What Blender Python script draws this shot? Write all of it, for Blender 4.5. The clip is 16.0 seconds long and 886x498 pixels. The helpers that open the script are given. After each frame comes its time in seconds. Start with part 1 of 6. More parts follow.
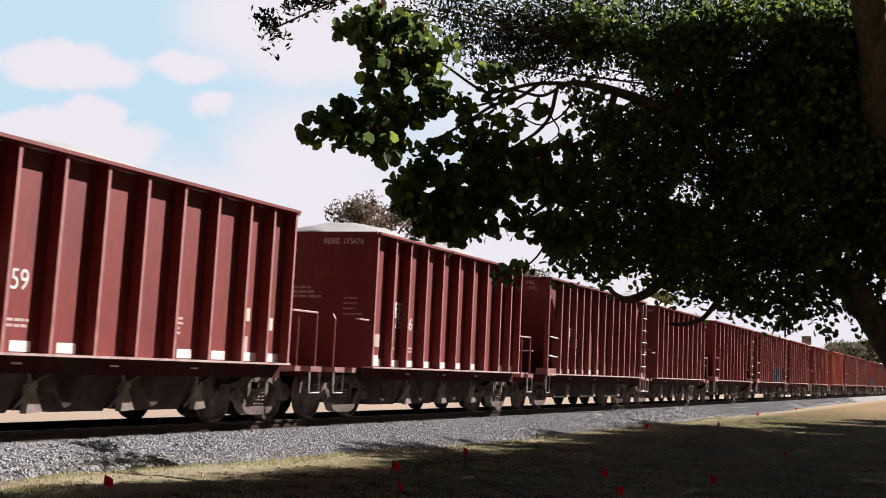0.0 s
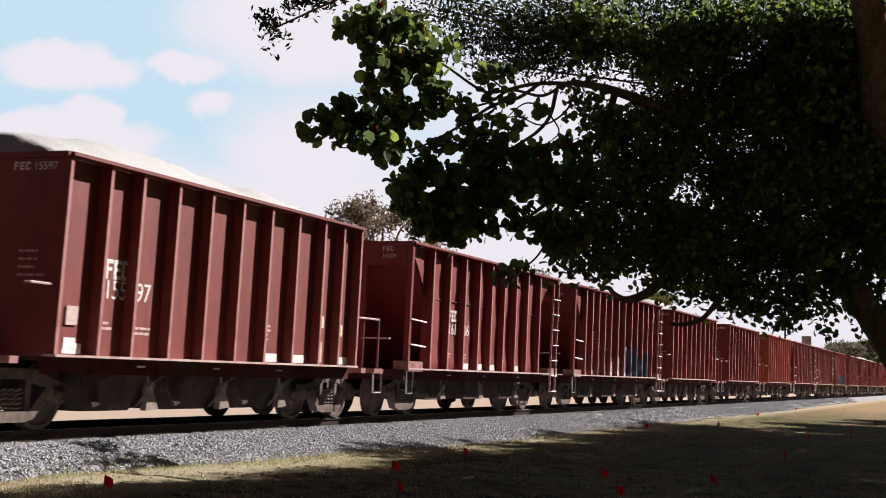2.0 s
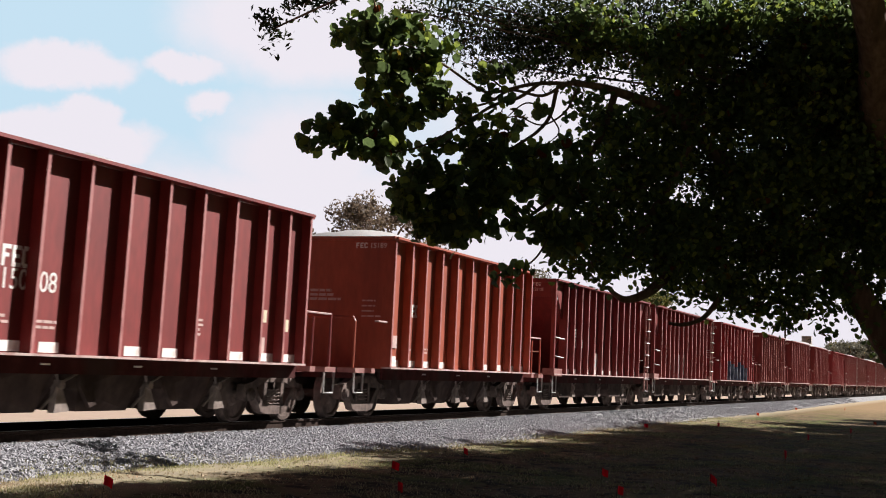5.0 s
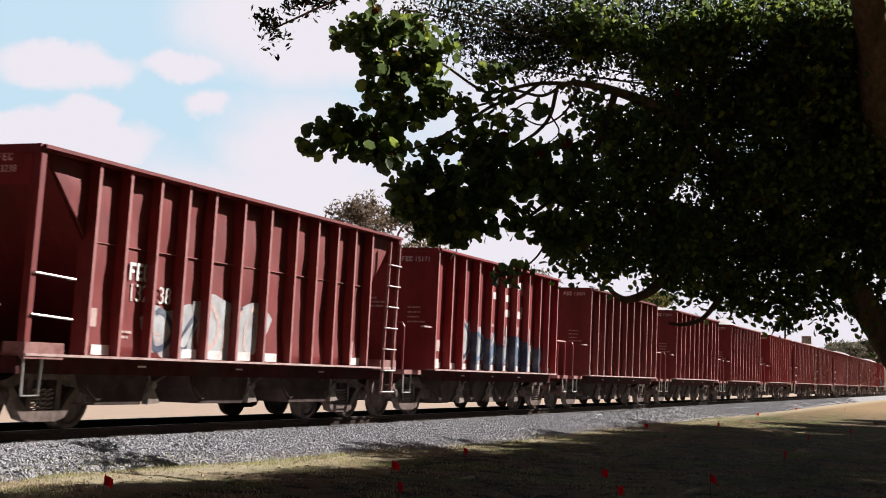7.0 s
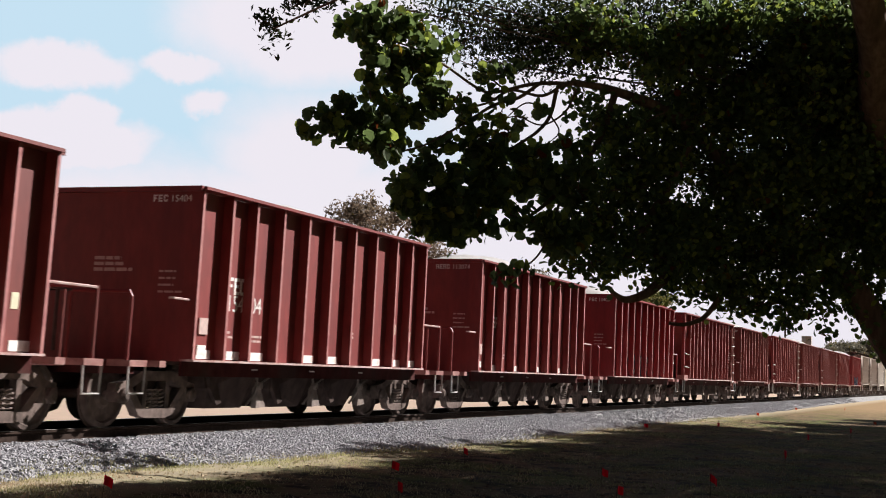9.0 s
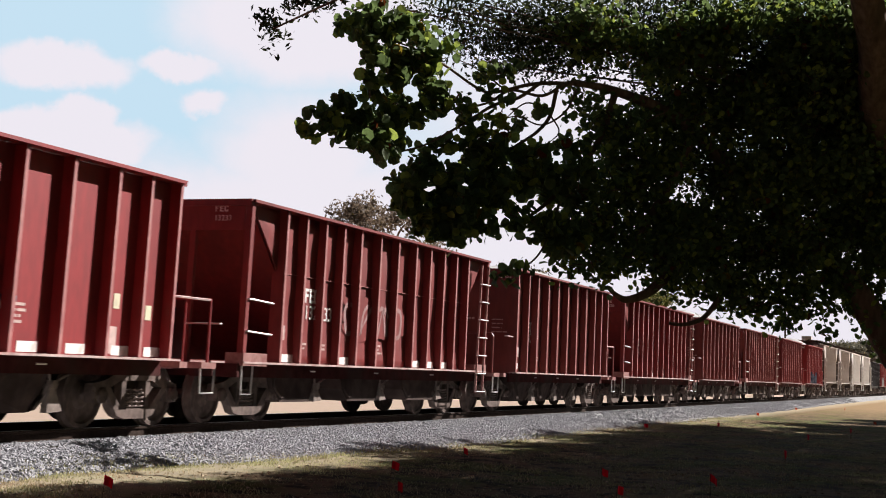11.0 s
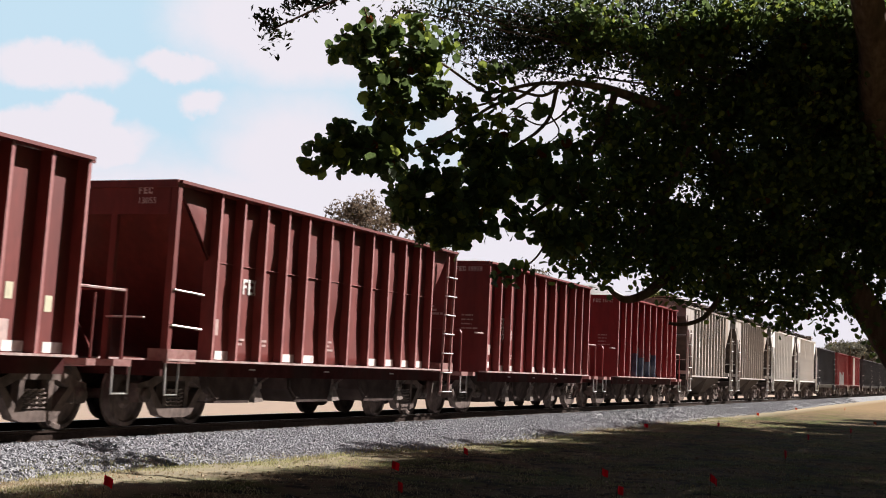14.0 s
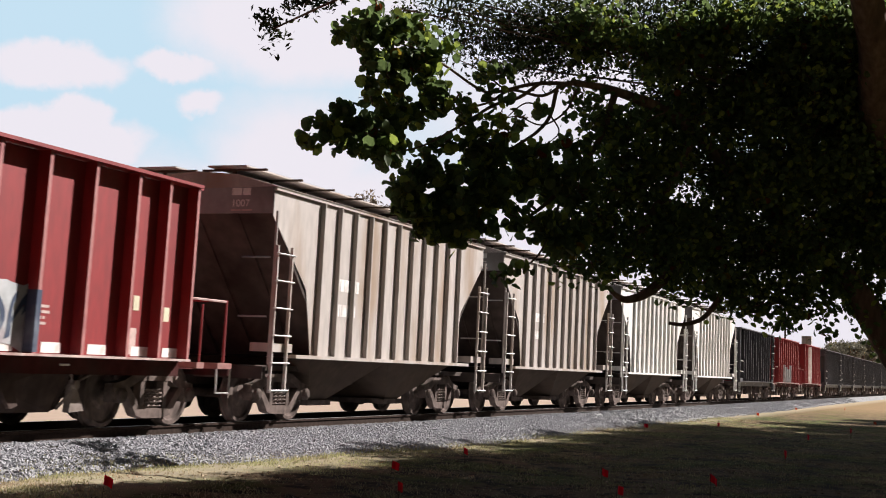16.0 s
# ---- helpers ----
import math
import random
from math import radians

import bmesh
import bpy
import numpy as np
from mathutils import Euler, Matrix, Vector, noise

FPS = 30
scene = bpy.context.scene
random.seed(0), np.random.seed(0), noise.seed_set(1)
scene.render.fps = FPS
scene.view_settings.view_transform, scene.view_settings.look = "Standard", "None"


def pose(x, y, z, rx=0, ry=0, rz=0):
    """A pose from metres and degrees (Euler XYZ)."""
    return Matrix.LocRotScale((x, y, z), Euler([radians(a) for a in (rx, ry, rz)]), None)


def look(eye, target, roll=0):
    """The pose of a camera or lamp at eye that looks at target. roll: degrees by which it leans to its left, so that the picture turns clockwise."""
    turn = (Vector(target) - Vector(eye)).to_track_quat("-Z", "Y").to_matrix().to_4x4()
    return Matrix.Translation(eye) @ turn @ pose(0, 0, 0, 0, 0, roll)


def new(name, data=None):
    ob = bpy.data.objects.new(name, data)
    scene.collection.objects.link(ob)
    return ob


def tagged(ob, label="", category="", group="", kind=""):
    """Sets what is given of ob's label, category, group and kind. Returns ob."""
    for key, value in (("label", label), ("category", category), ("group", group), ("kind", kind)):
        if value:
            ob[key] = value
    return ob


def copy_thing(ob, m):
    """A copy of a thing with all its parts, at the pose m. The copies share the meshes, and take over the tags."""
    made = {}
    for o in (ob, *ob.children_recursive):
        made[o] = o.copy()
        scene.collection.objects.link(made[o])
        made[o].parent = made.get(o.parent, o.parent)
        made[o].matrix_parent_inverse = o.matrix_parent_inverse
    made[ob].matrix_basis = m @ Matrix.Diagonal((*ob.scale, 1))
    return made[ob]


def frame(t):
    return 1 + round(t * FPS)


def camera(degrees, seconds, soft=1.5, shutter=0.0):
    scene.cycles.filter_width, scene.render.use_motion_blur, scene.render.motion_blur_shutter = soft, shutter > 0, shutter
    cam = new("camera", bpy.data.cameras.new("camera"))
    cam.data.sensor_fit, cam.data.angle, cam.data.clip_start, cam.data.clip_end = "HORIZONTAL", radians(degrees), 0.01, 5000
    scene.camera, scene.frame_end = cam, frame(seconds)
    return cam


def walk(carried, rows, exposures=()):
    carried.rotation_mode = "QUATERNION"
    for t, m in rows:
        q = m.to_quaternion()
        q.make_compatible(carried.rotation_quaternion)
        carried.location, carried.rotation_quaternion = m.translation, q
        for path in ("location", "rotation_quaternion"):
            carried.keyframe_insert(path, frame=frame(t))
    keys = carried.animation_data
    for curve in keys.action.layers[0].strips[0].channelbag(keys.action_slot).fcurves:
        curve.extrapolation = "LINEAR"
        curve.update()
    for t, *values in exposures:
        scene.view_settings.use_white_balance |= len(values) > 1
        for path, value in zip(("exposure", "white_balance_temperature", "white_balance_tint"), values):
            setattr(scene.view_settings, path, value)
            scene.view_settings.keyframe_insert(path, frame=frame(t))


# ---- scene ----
# camera on a tripod beside the line; the track runs along x, the train rolls towards -x
EYE = Vector((0.0, 0.0, 0.953))
cam = camera(34.75, 16.0, soft=1.0, shutter=0.66)
scene.cycles.rolling_shutter_type, scene.cycles.rolling_shutter_duration = "TOP", 0.12
walk(cam, [(t, look(EYE, EYE + Vector((0.93073, 0.35554, 0.08565)), 2.066)) for t in (0.0, 16.0)])

# ---- light ----
SUN = Vector((1.47, -1.0, 1.24)).normalized()
sun_lamp = new("sun", bpy.data.lights.new("sun", "SUN"))
sun_lamp.data.energy, sun_lamp.data.angle, sun_lamp.data.color = 5.6, radians(0.5), (1.0, 0.95, 0.915)
sun_lamp.matrix_world = look(SUN * 50, (0, 0, 0))
world = bpy.data.worlds.new("sky")
scene.world = world
world.use_nodes = True
wn = world.node_tree
sky = wn.nodes.new("ShaderNodeTexSky")
sky.sky_type, sky.sun_disc = "NISHITA", False
sky.sun_elevation = math.asin(SUN.z)
sky.sun_rotation = math.atan2(SUN.x, SUN.y)
wn.links.new(sky.outputs[0], wn.nodes["Background"].inputs[0])
wn.nodes["Background"].inputs[1].default_value = 0.0095
scene.view_settings.exposure = 0.8

# ---- materials ----
def material(name, base, rough=0.7, metal=0.0, vary=0.25, scale=6.0, dark=None, stain=0.0, stain_scale=1.2,
             stretch=(1, 1, 1), bump=0.0, bump_scale=40.0, translucent=0.0, random_tint=0.0, coords="Object"):
    """Base colour with grain at one scale, stains at another, and fine relief."""
    m = bpy.data.materials.new(name)
    m.use_nodes = True
    nt = m.node_tree
    b = nt.nodes["Principled BSDF"]
    b.inputs["Roughness"].default_value, b.inputs["Metallic"].default_value = rough, metal
    b.inputs["Specular IOR Level"].default_value = 0.5 if metal else 0.05 if rough > 0.78 else 0.25
    co = nt.nodes.new("ShaderNodeTexCoord")
    mp = nt.nodes.new("ShaderNodeMapping")
    mp.inputs["Scale"].default_value = stretch
    nt.links.new(co.outputs[coords], mp.inputs[0])

    def tex(s, detail=6.0):
        n = nt.nodes.new("ShaderNodeTexNoise")
        n.inputs["Scale"].default_value, n.inputs["Detail"].default_value = s, detail
        nt.links.new(mp.outputs[0], n.inputs["Vector"])
        return n

    def mixed(a, c, fac, mode="MIX"):
        x = nt.nodes.new("ShaderNodeMix")
        x.data_type, x.blend_type = "RGBA", mode
        for sock, val in ((x.inputs[6], a), (x.inputs[7], c), (x.inputs[0], fac)):
            if hasattr(val, "is_output"):
                nt.links.new(val, sock)
            else:
                sock.default_value = (*val, 1) if isinstance(val, tuple) else val
        return x.outputs[2]

    def ramp(fac, lo, hi):
        r = nt.nodes.new("ShaderNodeMapRange")
        r.inputs[1].default_value, r.inputs[2].default_value = lo, hi
        nt.links.new(fac, r.inputs[0])
        return r.outputs[0]

    grain = tex(scale)
    low = tuple(c * (1 - vary) for c in base)
    high = tuple(min(1, c * (1 + vary)) for c in base)
    col = mixed(low, high, ramp(grain.outputs[0], 0.3, 0.7))
    if dark:
        st = tex(stain_scale, 8.0)
        fac = nt.nodes.new("ShaderNodeMath")
        fac.operation, fac.inputs[1].default_value = "MULTIPLY", stain
        nt.links.new(ramp(st.outputs[0], 0.48, 0.68), fac.inputs[0])
        col = mixed(col, dark, fac.outputs[0])
    if random_tint:
        info = nt.nodes.new("ShaderNodeObjectInfo" if random_tint > 0 else "ShaderNodeNewGeometry")
        r = nt.nodes.new("ShaderNodeMapRange")
        k = abs(random_tint)
        r.inputs[3].default_value, r.inputs[4].default_value = 1 - k, 1 + k
        nt.links.new(info.outputs["Random" if random_tint > 0 else "Random Per Island"], r.inputs[0])
        col = mixed(col, r.outputs[0], 1.0, "MULTIPLY")
    nt.links.new(col, b.inputs["Base Color"])
    if bump:
        bn = nt.nodes.new("ShaderNodeBump")
        bn.inputs["Strength"].default_value, bn.inputs["Distance"].default_value = bump, 0.02
        nt.links.new(tex(bump_scale, 4.0).outputs[0], bn.inputs["Height"])
        nt.links.new(bn.outputs[0], b.inputs["Normal"])
    if translucent:
        tr = nt.nodes.new("ShaderNodeBsdfTranslucent")
        nt.links.new(col, tr.inputs[0])
        ms = nt.nodes.new("ShaderNodeMixShader")
        ms.inputs[0].default_value = translucent
        nt.links.new(b.outputs[0], ms.inputs[1])
        nt.links.new(tr.outputs[0], ms.inputs[2])
        nt.links.new(ms.outputs[0], nt.nodes["Material Output"].inputs[0])
    return m


def red_paint(name, base, dark, gloss=0.5):
    """Oxide paint under weathered semi-gloss: the sheen pales where the sun glances off it."""
    m = material(name, base, rough=0.52, vary=0.16, scale=9.0, dark=dark, stain=0.6, stain_scale=1.5,
                 stretch=(1.0, 1.0, 0.35), bump=0.12, bump_scale=2.2)
    m.node_tree.nodes["Principled BSDF"].inputs["Specular IOR Level"].default_value = gloss
    return m


RED = red_paint("oxide_red_paint", (0.20, 0.024, 0.022), (0.12, 0.015, 0.016))
RED_FRESH = red_paint("fresh_red_paint", (0.25, 0.016, 0.018), (0.17, 0.013, 0.016))
RED_BROWN = red_paint("brown_red_paint", (0.185, 0.034, 0.028), (0.11, 0.02, 0.019))
RED_ORANGE = red_paint("faded_orange_red_paint", (0.35, 0.068, 0.03), (0.20, 0.04, 0.022))
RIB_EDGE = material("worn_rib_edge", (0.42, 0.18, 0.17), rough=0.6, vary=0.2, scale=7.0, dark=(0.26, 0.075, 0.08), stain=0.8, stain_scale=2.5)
DARK_PAINT = red_paint("black_grey_paint", (0.045, 0.042, 0.05), (0.09, 0.075, 0.07))
GREY_PALE = material("pale_grey_paint", (0.78, 0.745, 0.72), rough=0.6, vary=0.10, scale=7.0, dark=(0.45, 0.38, 0.31), stain=0.45, stain_scale=1.1, stretch=(1, 1, 0.3))
GREY_PAINT = material("weathered_grey_paint", (0.47, 0.415, 0.385), rough=0.65, vary=0.12, scale=7.0, dark=(0.30, 0.205, 0.14), stain=0.85,
                      stain_scale=1.1, stretch=(1, 1, 0.3), bump=0.1, bump_scale=2.5)
# much darker and browner than the side sheets
GREY_DEEP = material("dirty_grey_paint", (0.085, 0.062, 0.048), rough=0.8, vary=0.2, scale=5.0, dark=(0.08, 0.06, 0.05), stain=0.8)
STEEL_DUSTY = material("dusty_steel", (0.155, 0.118, 0.105), rough=0.85, vary=0.3, scale=8.0, dark=(0.05, 0.04, 0.036), stain=0.8, stain_scale=3.0, bump=0.2)
CHUTE_STEEL = material("dusty_chute_steel", (0.07, 0.05, 0.045), rough=0.85, vary=0.35, scale=4.0, dark=(0.035, 0.025, 0.022), stain=0.9, stain_scale=1.6)
DUST_STEEL = material("pale_dust_steel", (0.25, 0.205, 0.185), rough=0.85, vary=0.25, scale=9.0, dark=(0.14, 0.11, 0.09), stain=0.7, stain_scale=5.0)
# end sheets coloured darker than the sides, the sloping sheets darkest
GREY_BROWN = material("soot_on_grey_paint", (0.095, 0.075, 0.068), rough=0.85, vary=0.25, scale=4.0, dark=(0.04, 0.03, 0.027), stain=0.9, stain_scale=0.9)
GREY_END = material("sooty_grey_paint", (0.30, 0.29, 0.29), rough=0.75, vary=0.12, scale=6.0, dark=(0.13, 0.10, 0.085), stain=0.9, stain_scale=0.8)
# pale from dust and from sunlight on the ledge, both held in the colour
LEDGE_PALE = material("dust_on_red_ledge", (0.50, 0.37, 0.35), rough=0.85, vary=0.2, scale=14.0, dark=(0.34, 0.16, 0.14), stain=0.7, stain_scale=4.0)
DUSTY_RED = material("dust_on_red_plate", (0.33, 0.18, 0.165), rough=0.85, vary=0.2, scale=10.0, dark=(0.20, 0.07, 0.065), stain=0.7, stain_scale=4.0)
# grimy dark red, with the shade below ledge and platform put into the colour
SILL_DARK = material("grimy_red_sill", (0.065, 0.018, 0.018), rough=0.85, vary=0.3, scale=5.0, dark=(0.05, 0.035, 0.03), stain=0.7)
UNDER_STEEL = material("underframe_steel", (0.045, 0.034, 0.03), rough=0.85, vary=0.3, scale=6.0)
BRIGHT_STEEL = material("worn_bright_steel", (0.62, 0.60, 0.58), rough=0.38, metal=0.7, vary=0.15, scale=20.0)
RAIL_STEEL = material("rusty_rail_steel", (0.04, 0.027, 0.022), rough=0.8, vary=0.3, scale=14.0)
WHITE_PAINT = material("white_marking_paint", (0.80, 0.78, 0.75), rough=0.6, vary=0.1, scale=12.0, dark=(0.42, 0.26, 0.22), stain=0.5, stain_scale=5.0)
DULL_PAINT = material("faded_stencil_paint", (0.54, 0.40, 0.37), rough=0.7, vary=0.15, scale=15.0)
FAINT_PAINT = material("faint_sprayed_line", (0.33, 0.19, 0.185), rough=0.7, vary=0.15, scale=9.0)
YELLOW_TAPE = material("yellow_white_tape", (0.68, 0.63, 0.46), rough=0.5, vary=0.15, scale=10.0)
SPRAY_WHITE = material("white_spray_paint", (0.44, 0.45, 0.46), rough=0.6, vary=0.2, scale=5.0, dark=(0.27, 0.21, 0.22), stain=0.9, stain_scale=1.8)
SPRAY_BLUE = material("blue_spray_paint", (0.15, 0.23, 0.34), rough=0.6, vary=0.2, scale=5.0, dark=(0.05, 0.07, 0.12), stain=0.8, stain_scale=2.0)
SPRAY_YELLOW = material("yellow_spray_paint", (0.34, 0.22, 0.07), rough=0.6, vary=0.2, scale=5.0)
SPRAY_NAVY = material("navy_spray_paint", (0.045, 0.06, 0.10), rough=0.6, vary=0.25, scale=5.0, dark=(0.22, 0.24, 0.28), stain=0.6, stain_scale=2.6)
GRAVEL = material("pale_gravel_load", (0.42, 0.405, 0.40), rough=0.95, vary=0.18, scale=30.0, dark=(0.42, 0.40, 0.38), stain=0.6, stain_scale=2.0, bump=0.5, bump_scale=25.0)

# ---- mesh helpers ----
def bx(bm, x0, x1, y0, y1, z0, z1):
    """A box into bm, from ranges."""
    vs = [bm.verts.new((x, y, z)) for x in (x0, x1) for y in (y0, y1) for z in (z0, z1)]
    for a in ((0, 1, 3, 2), (4, 6, 7, 5), (0, 4, 5, 1), (2, 3, 7, 6), (0, 2, 6, 4), (1, 5, 7, 3)):
        bm.faces.new([vs[i] for i in a])


def prism(bm, outline, a0, a1, axis="y"):
    """A polygon in two coordinates, drawn out along the third from a0 to a1."""
    def at(p, a):
        return {"x": (a, p[0], p[1]), "y": (p[0], a, p[1]), "z": (p[0], p[1], a)}[axis]
    lo = [bm.verts.new(at(p, a0)) for p in outline]
    hi = [bm.verts.new(at(p, a1)) for p in outline]
    n = len(outline)
    bm.faces.new(lo)
    bm.faces.new(hi[::-1])
    for i in range(n):
        bm.faces.new((lo[i], hi[i], hi[(i + 1) % n], lo[(i + 1) % n]))


def rod(bm, points, r, n=6, r_end=None):
    """A round bar along a polyline, tapering to r_end."""
    pts = [Vector(p) for p in points]
    rings = []
    for i, p in enumerate(pts):
        d = (pts[min(i + 1, len(pts) - 1)] - pts[max(i - 1, 0)]).normalized()
        side = d.orthogonal().normalized() if i == 0 else (rings[-1][1] - d * rings[-1][1].dot(d)).normalized()
        up = d.cross(side)
        rr = r if r_end is None else r + (r_end - r) * i / (len(pts) - 1)
        rings.append(([bm.verts.new(p + rr * (side * math.cos(k * 2 * math.pi / n) + up * math.sin(k * 2 * math.pi / n))) for k in range(n)], side))
    for (a, _), (c, _) in zip(rings, rings[1:]):
        for k in range(n):
            bm.faces.new((a[k], a[(k + 1) % n], c[(k + 1) % n], c[k]))
    bm.faces.new(rings[0][0][::-1])
    bm.faces.new(rings[-1][0])


def lathe(bm, profile, n=28):
    """A profile of (y, radius) turned about the y axis."""
    rings = [[bm.verts.new((r * math.cos(k * 2 * math.pi / n), y, r * math.sin(k * 2 * math.pi / n))) for k in range(n)] for y, r in profile]
    for a, c in zip(rings, rings[1:]):
        for k in range(n):
            bm.faces.new((a[k], c[k], c[(k + 1) % n], a[(k + 1) % n]))
    bm.faces.new(rings[0])
    bm.faces.new(rings[-1][::-1])


def finish(name, bm, mat, smooth=False):
    bmesh.ops.recalc_face_normals(bm, faces=bm.faces)
    me = bpy.data.meshes.new(name)
    bm.to_mesh(me)
    bm.free()
    me.materials.append(mat)
    if smooth:
        for p in me.polygons:
            p.use_smooth = True
    return me


def part(name, bm, mat, parent, label="", smooth=False):
    ob = new(name, finish(name, bm, mat, smooth))
    ob.parent = parent
    return tagged(ob, label)


def repeat(ob, x=0.0, y=0.0, z=0.0, turn=0.0):
    """One more of a part on the same mesh."""
    o = new(ob.name.split(".")[0], ob.data)
    o.parent, o.matrix_basis = ob.parent, pose(x, y, z, 0, 0, turn)
    if "label" in ob:
        o["label"] = ob["label"]
    return o


def boxes(name, ranges, mat, parent, label=""):
    bm = bmesh.new()
    for r in ranges:
        bx(bm, *r)
    return part(name, bm, mat, parent, label)

TRACK_Y_RAIL = 12.166

# ---- sky and distance ----
def sky_backdrop():
    """A curved sheet of bright hazy sky with drifting cumulus, far behind everything."""
    radius, us, vs = 2600.0, [i * 2.0 for i in range(-8, 32)], [-2, 0, 2, 4, 6, 8, 11, 14, 18, 23, 28]
    verts = [(radius * math.cos(radians(a)), radius * math.sin(radians(a)), radius * math.tan(radians(e))) for a in us for e in vs]
    n = len(vs)
    faces = [(i * n + j, i * n + j + 1, (i + 1) * n + j + 1, (i + 1) * n + j) for i in range(len(us) - 1) for j in range(n - 1)]
    me = bpy.data.meshes.new("sky_backdrop")
    me.from_pydata(verts, [], faces)
    uv = me.uv_layers.new(name="angles")
    for loop in me.loops:
        a, e = us[loop.vertex_index // n], vs[loop.vertex_index % n]
        uv.data[loop.index].uv = (-a / 10, e / 10)
    m = bpy.data.materials.new("hazy_sky_with_clouds")
    m.use_nodes = True
    nt = m.node_tree
    nt.nodes.remove(nt.nodes["Principled BSDF"])
    co = nt.nodes.new("ShaderNodeTexCoord")
    warp = nt.nodes.new("ShaderNodeTexNoise")
    warp.inputs["Scale"].default_value, warp.inputs["Detail"].default_value, warp.inputs["Roughness"].default_value = 5.5, 10.0, 0.6
    nt.links.new(co.outputs["UV"], warp.inputs["Vector"])
    off = nt.nodes.new("ShaderNodeVectorMath")
    off.operation = "MULTIPLY_ADD"
    off.inputs[1].default_value, off.inputs[2].default_value = (0.22, 0.16, 0), (-0.11, -0.08, 0)
    nt.links.new(warp.outputs["Color"], off.inputs[0])
    place = nt.nodes.new("ShaderNodeVectorMath")
    nt.links.new(co.outputs["UV"], place.inputs[0])
    nt.links.new(off.outputs[0], place.inputs[1])

    def bank(u, v, ru, rv, edge=0.25):
        mp = nt.nodes.new("ShaderNodeMapping")
        mp.inputs["Location"].default_value, mp.inputs["Scale"].default_value = (-u / ru, -v / rv, 0), (1 / ru, 1 / rv, 0)
        nt.links.new(place.outputs[0], mp.inputs[0])
        ln = nt.nodes.new("ShaderNodeVectorMath")
        ln.operation = "LENGTH"
        nt.links.new(mp.outputs[0], ln.inputs[0])
        mr = nt.nodes.new("ShaderNodeMapRange")
        mr.interpolation_type = "SMOOTHSTEP"
        mr.inputs[1].default_value, mr.inputs[2].default_value = 1 + edge, 1 - edge
        nt.links.new(ln.outputs["Value"], mr.inputs[0])
        return mr.outputs[0]

    def most(a, c):
        mx = nt.nodes.new("ShaderNodeMath")
        mx.operation = "MAXIMUM"
        nt.links.new(a, mx.inputs[0])
        nt.links.new(c, mx.inputs[1])
        return mx.outputs[0]

    cover = bank(-3.62, 1.13, 0.27, 0.085)
    for u, v, ru, rv, edge in ((-3.16, 1.17, 0.17, 0.06, 0.3), (-3.62, 0.84, 0.40, 0.12, 0.18), (-3.52, 0.93, 0.13, 0.10, 0.2), (-3.04, 1.03, 0.10, 0.045, 0.4),
                               (-2.62, 1.38, 0.55, 0.27, 0.3), (-2.65, 0.82, 0.34, 0.26, 0.5), (-1.6, 0.55, 3.0, 0.30, 0.35), (-1.5, 1.15, 0.75, 0.42, 0.9), (-3.3, 0.60, 0.9, 0.16, 0.6), (-1.7, 0.05, 4.0, 0.42, 0.3)):
        cover = most(cover, bank(u, v, ru, rv, edge))
    mx = nt.nodes.new("ShaderNodeMix")
    mx.data_type = "RGBA"
    mx.inputs[6].default_value, mx.inputs[7].default_value = (0.325, 0.435, 0.515, 1), (0.49, 0.468, 0.51, 1)
    nt.links.new(cover, mx.inputs[0])
    em = nt.nodes.new("ShaderNodeEmission")
    nt.links.new(mx.outputs[2], em.inputs[0])
    nt.links.new(em.outputs[0], nt.nodes["Material Output"].inputs[0])
    me.materials.append(m)
    return tagged(new("sky_backdrop", me), "pale blue sky with bright white cumulus clouds", "sky", "", "structure")


SKY = sky_backdrop()

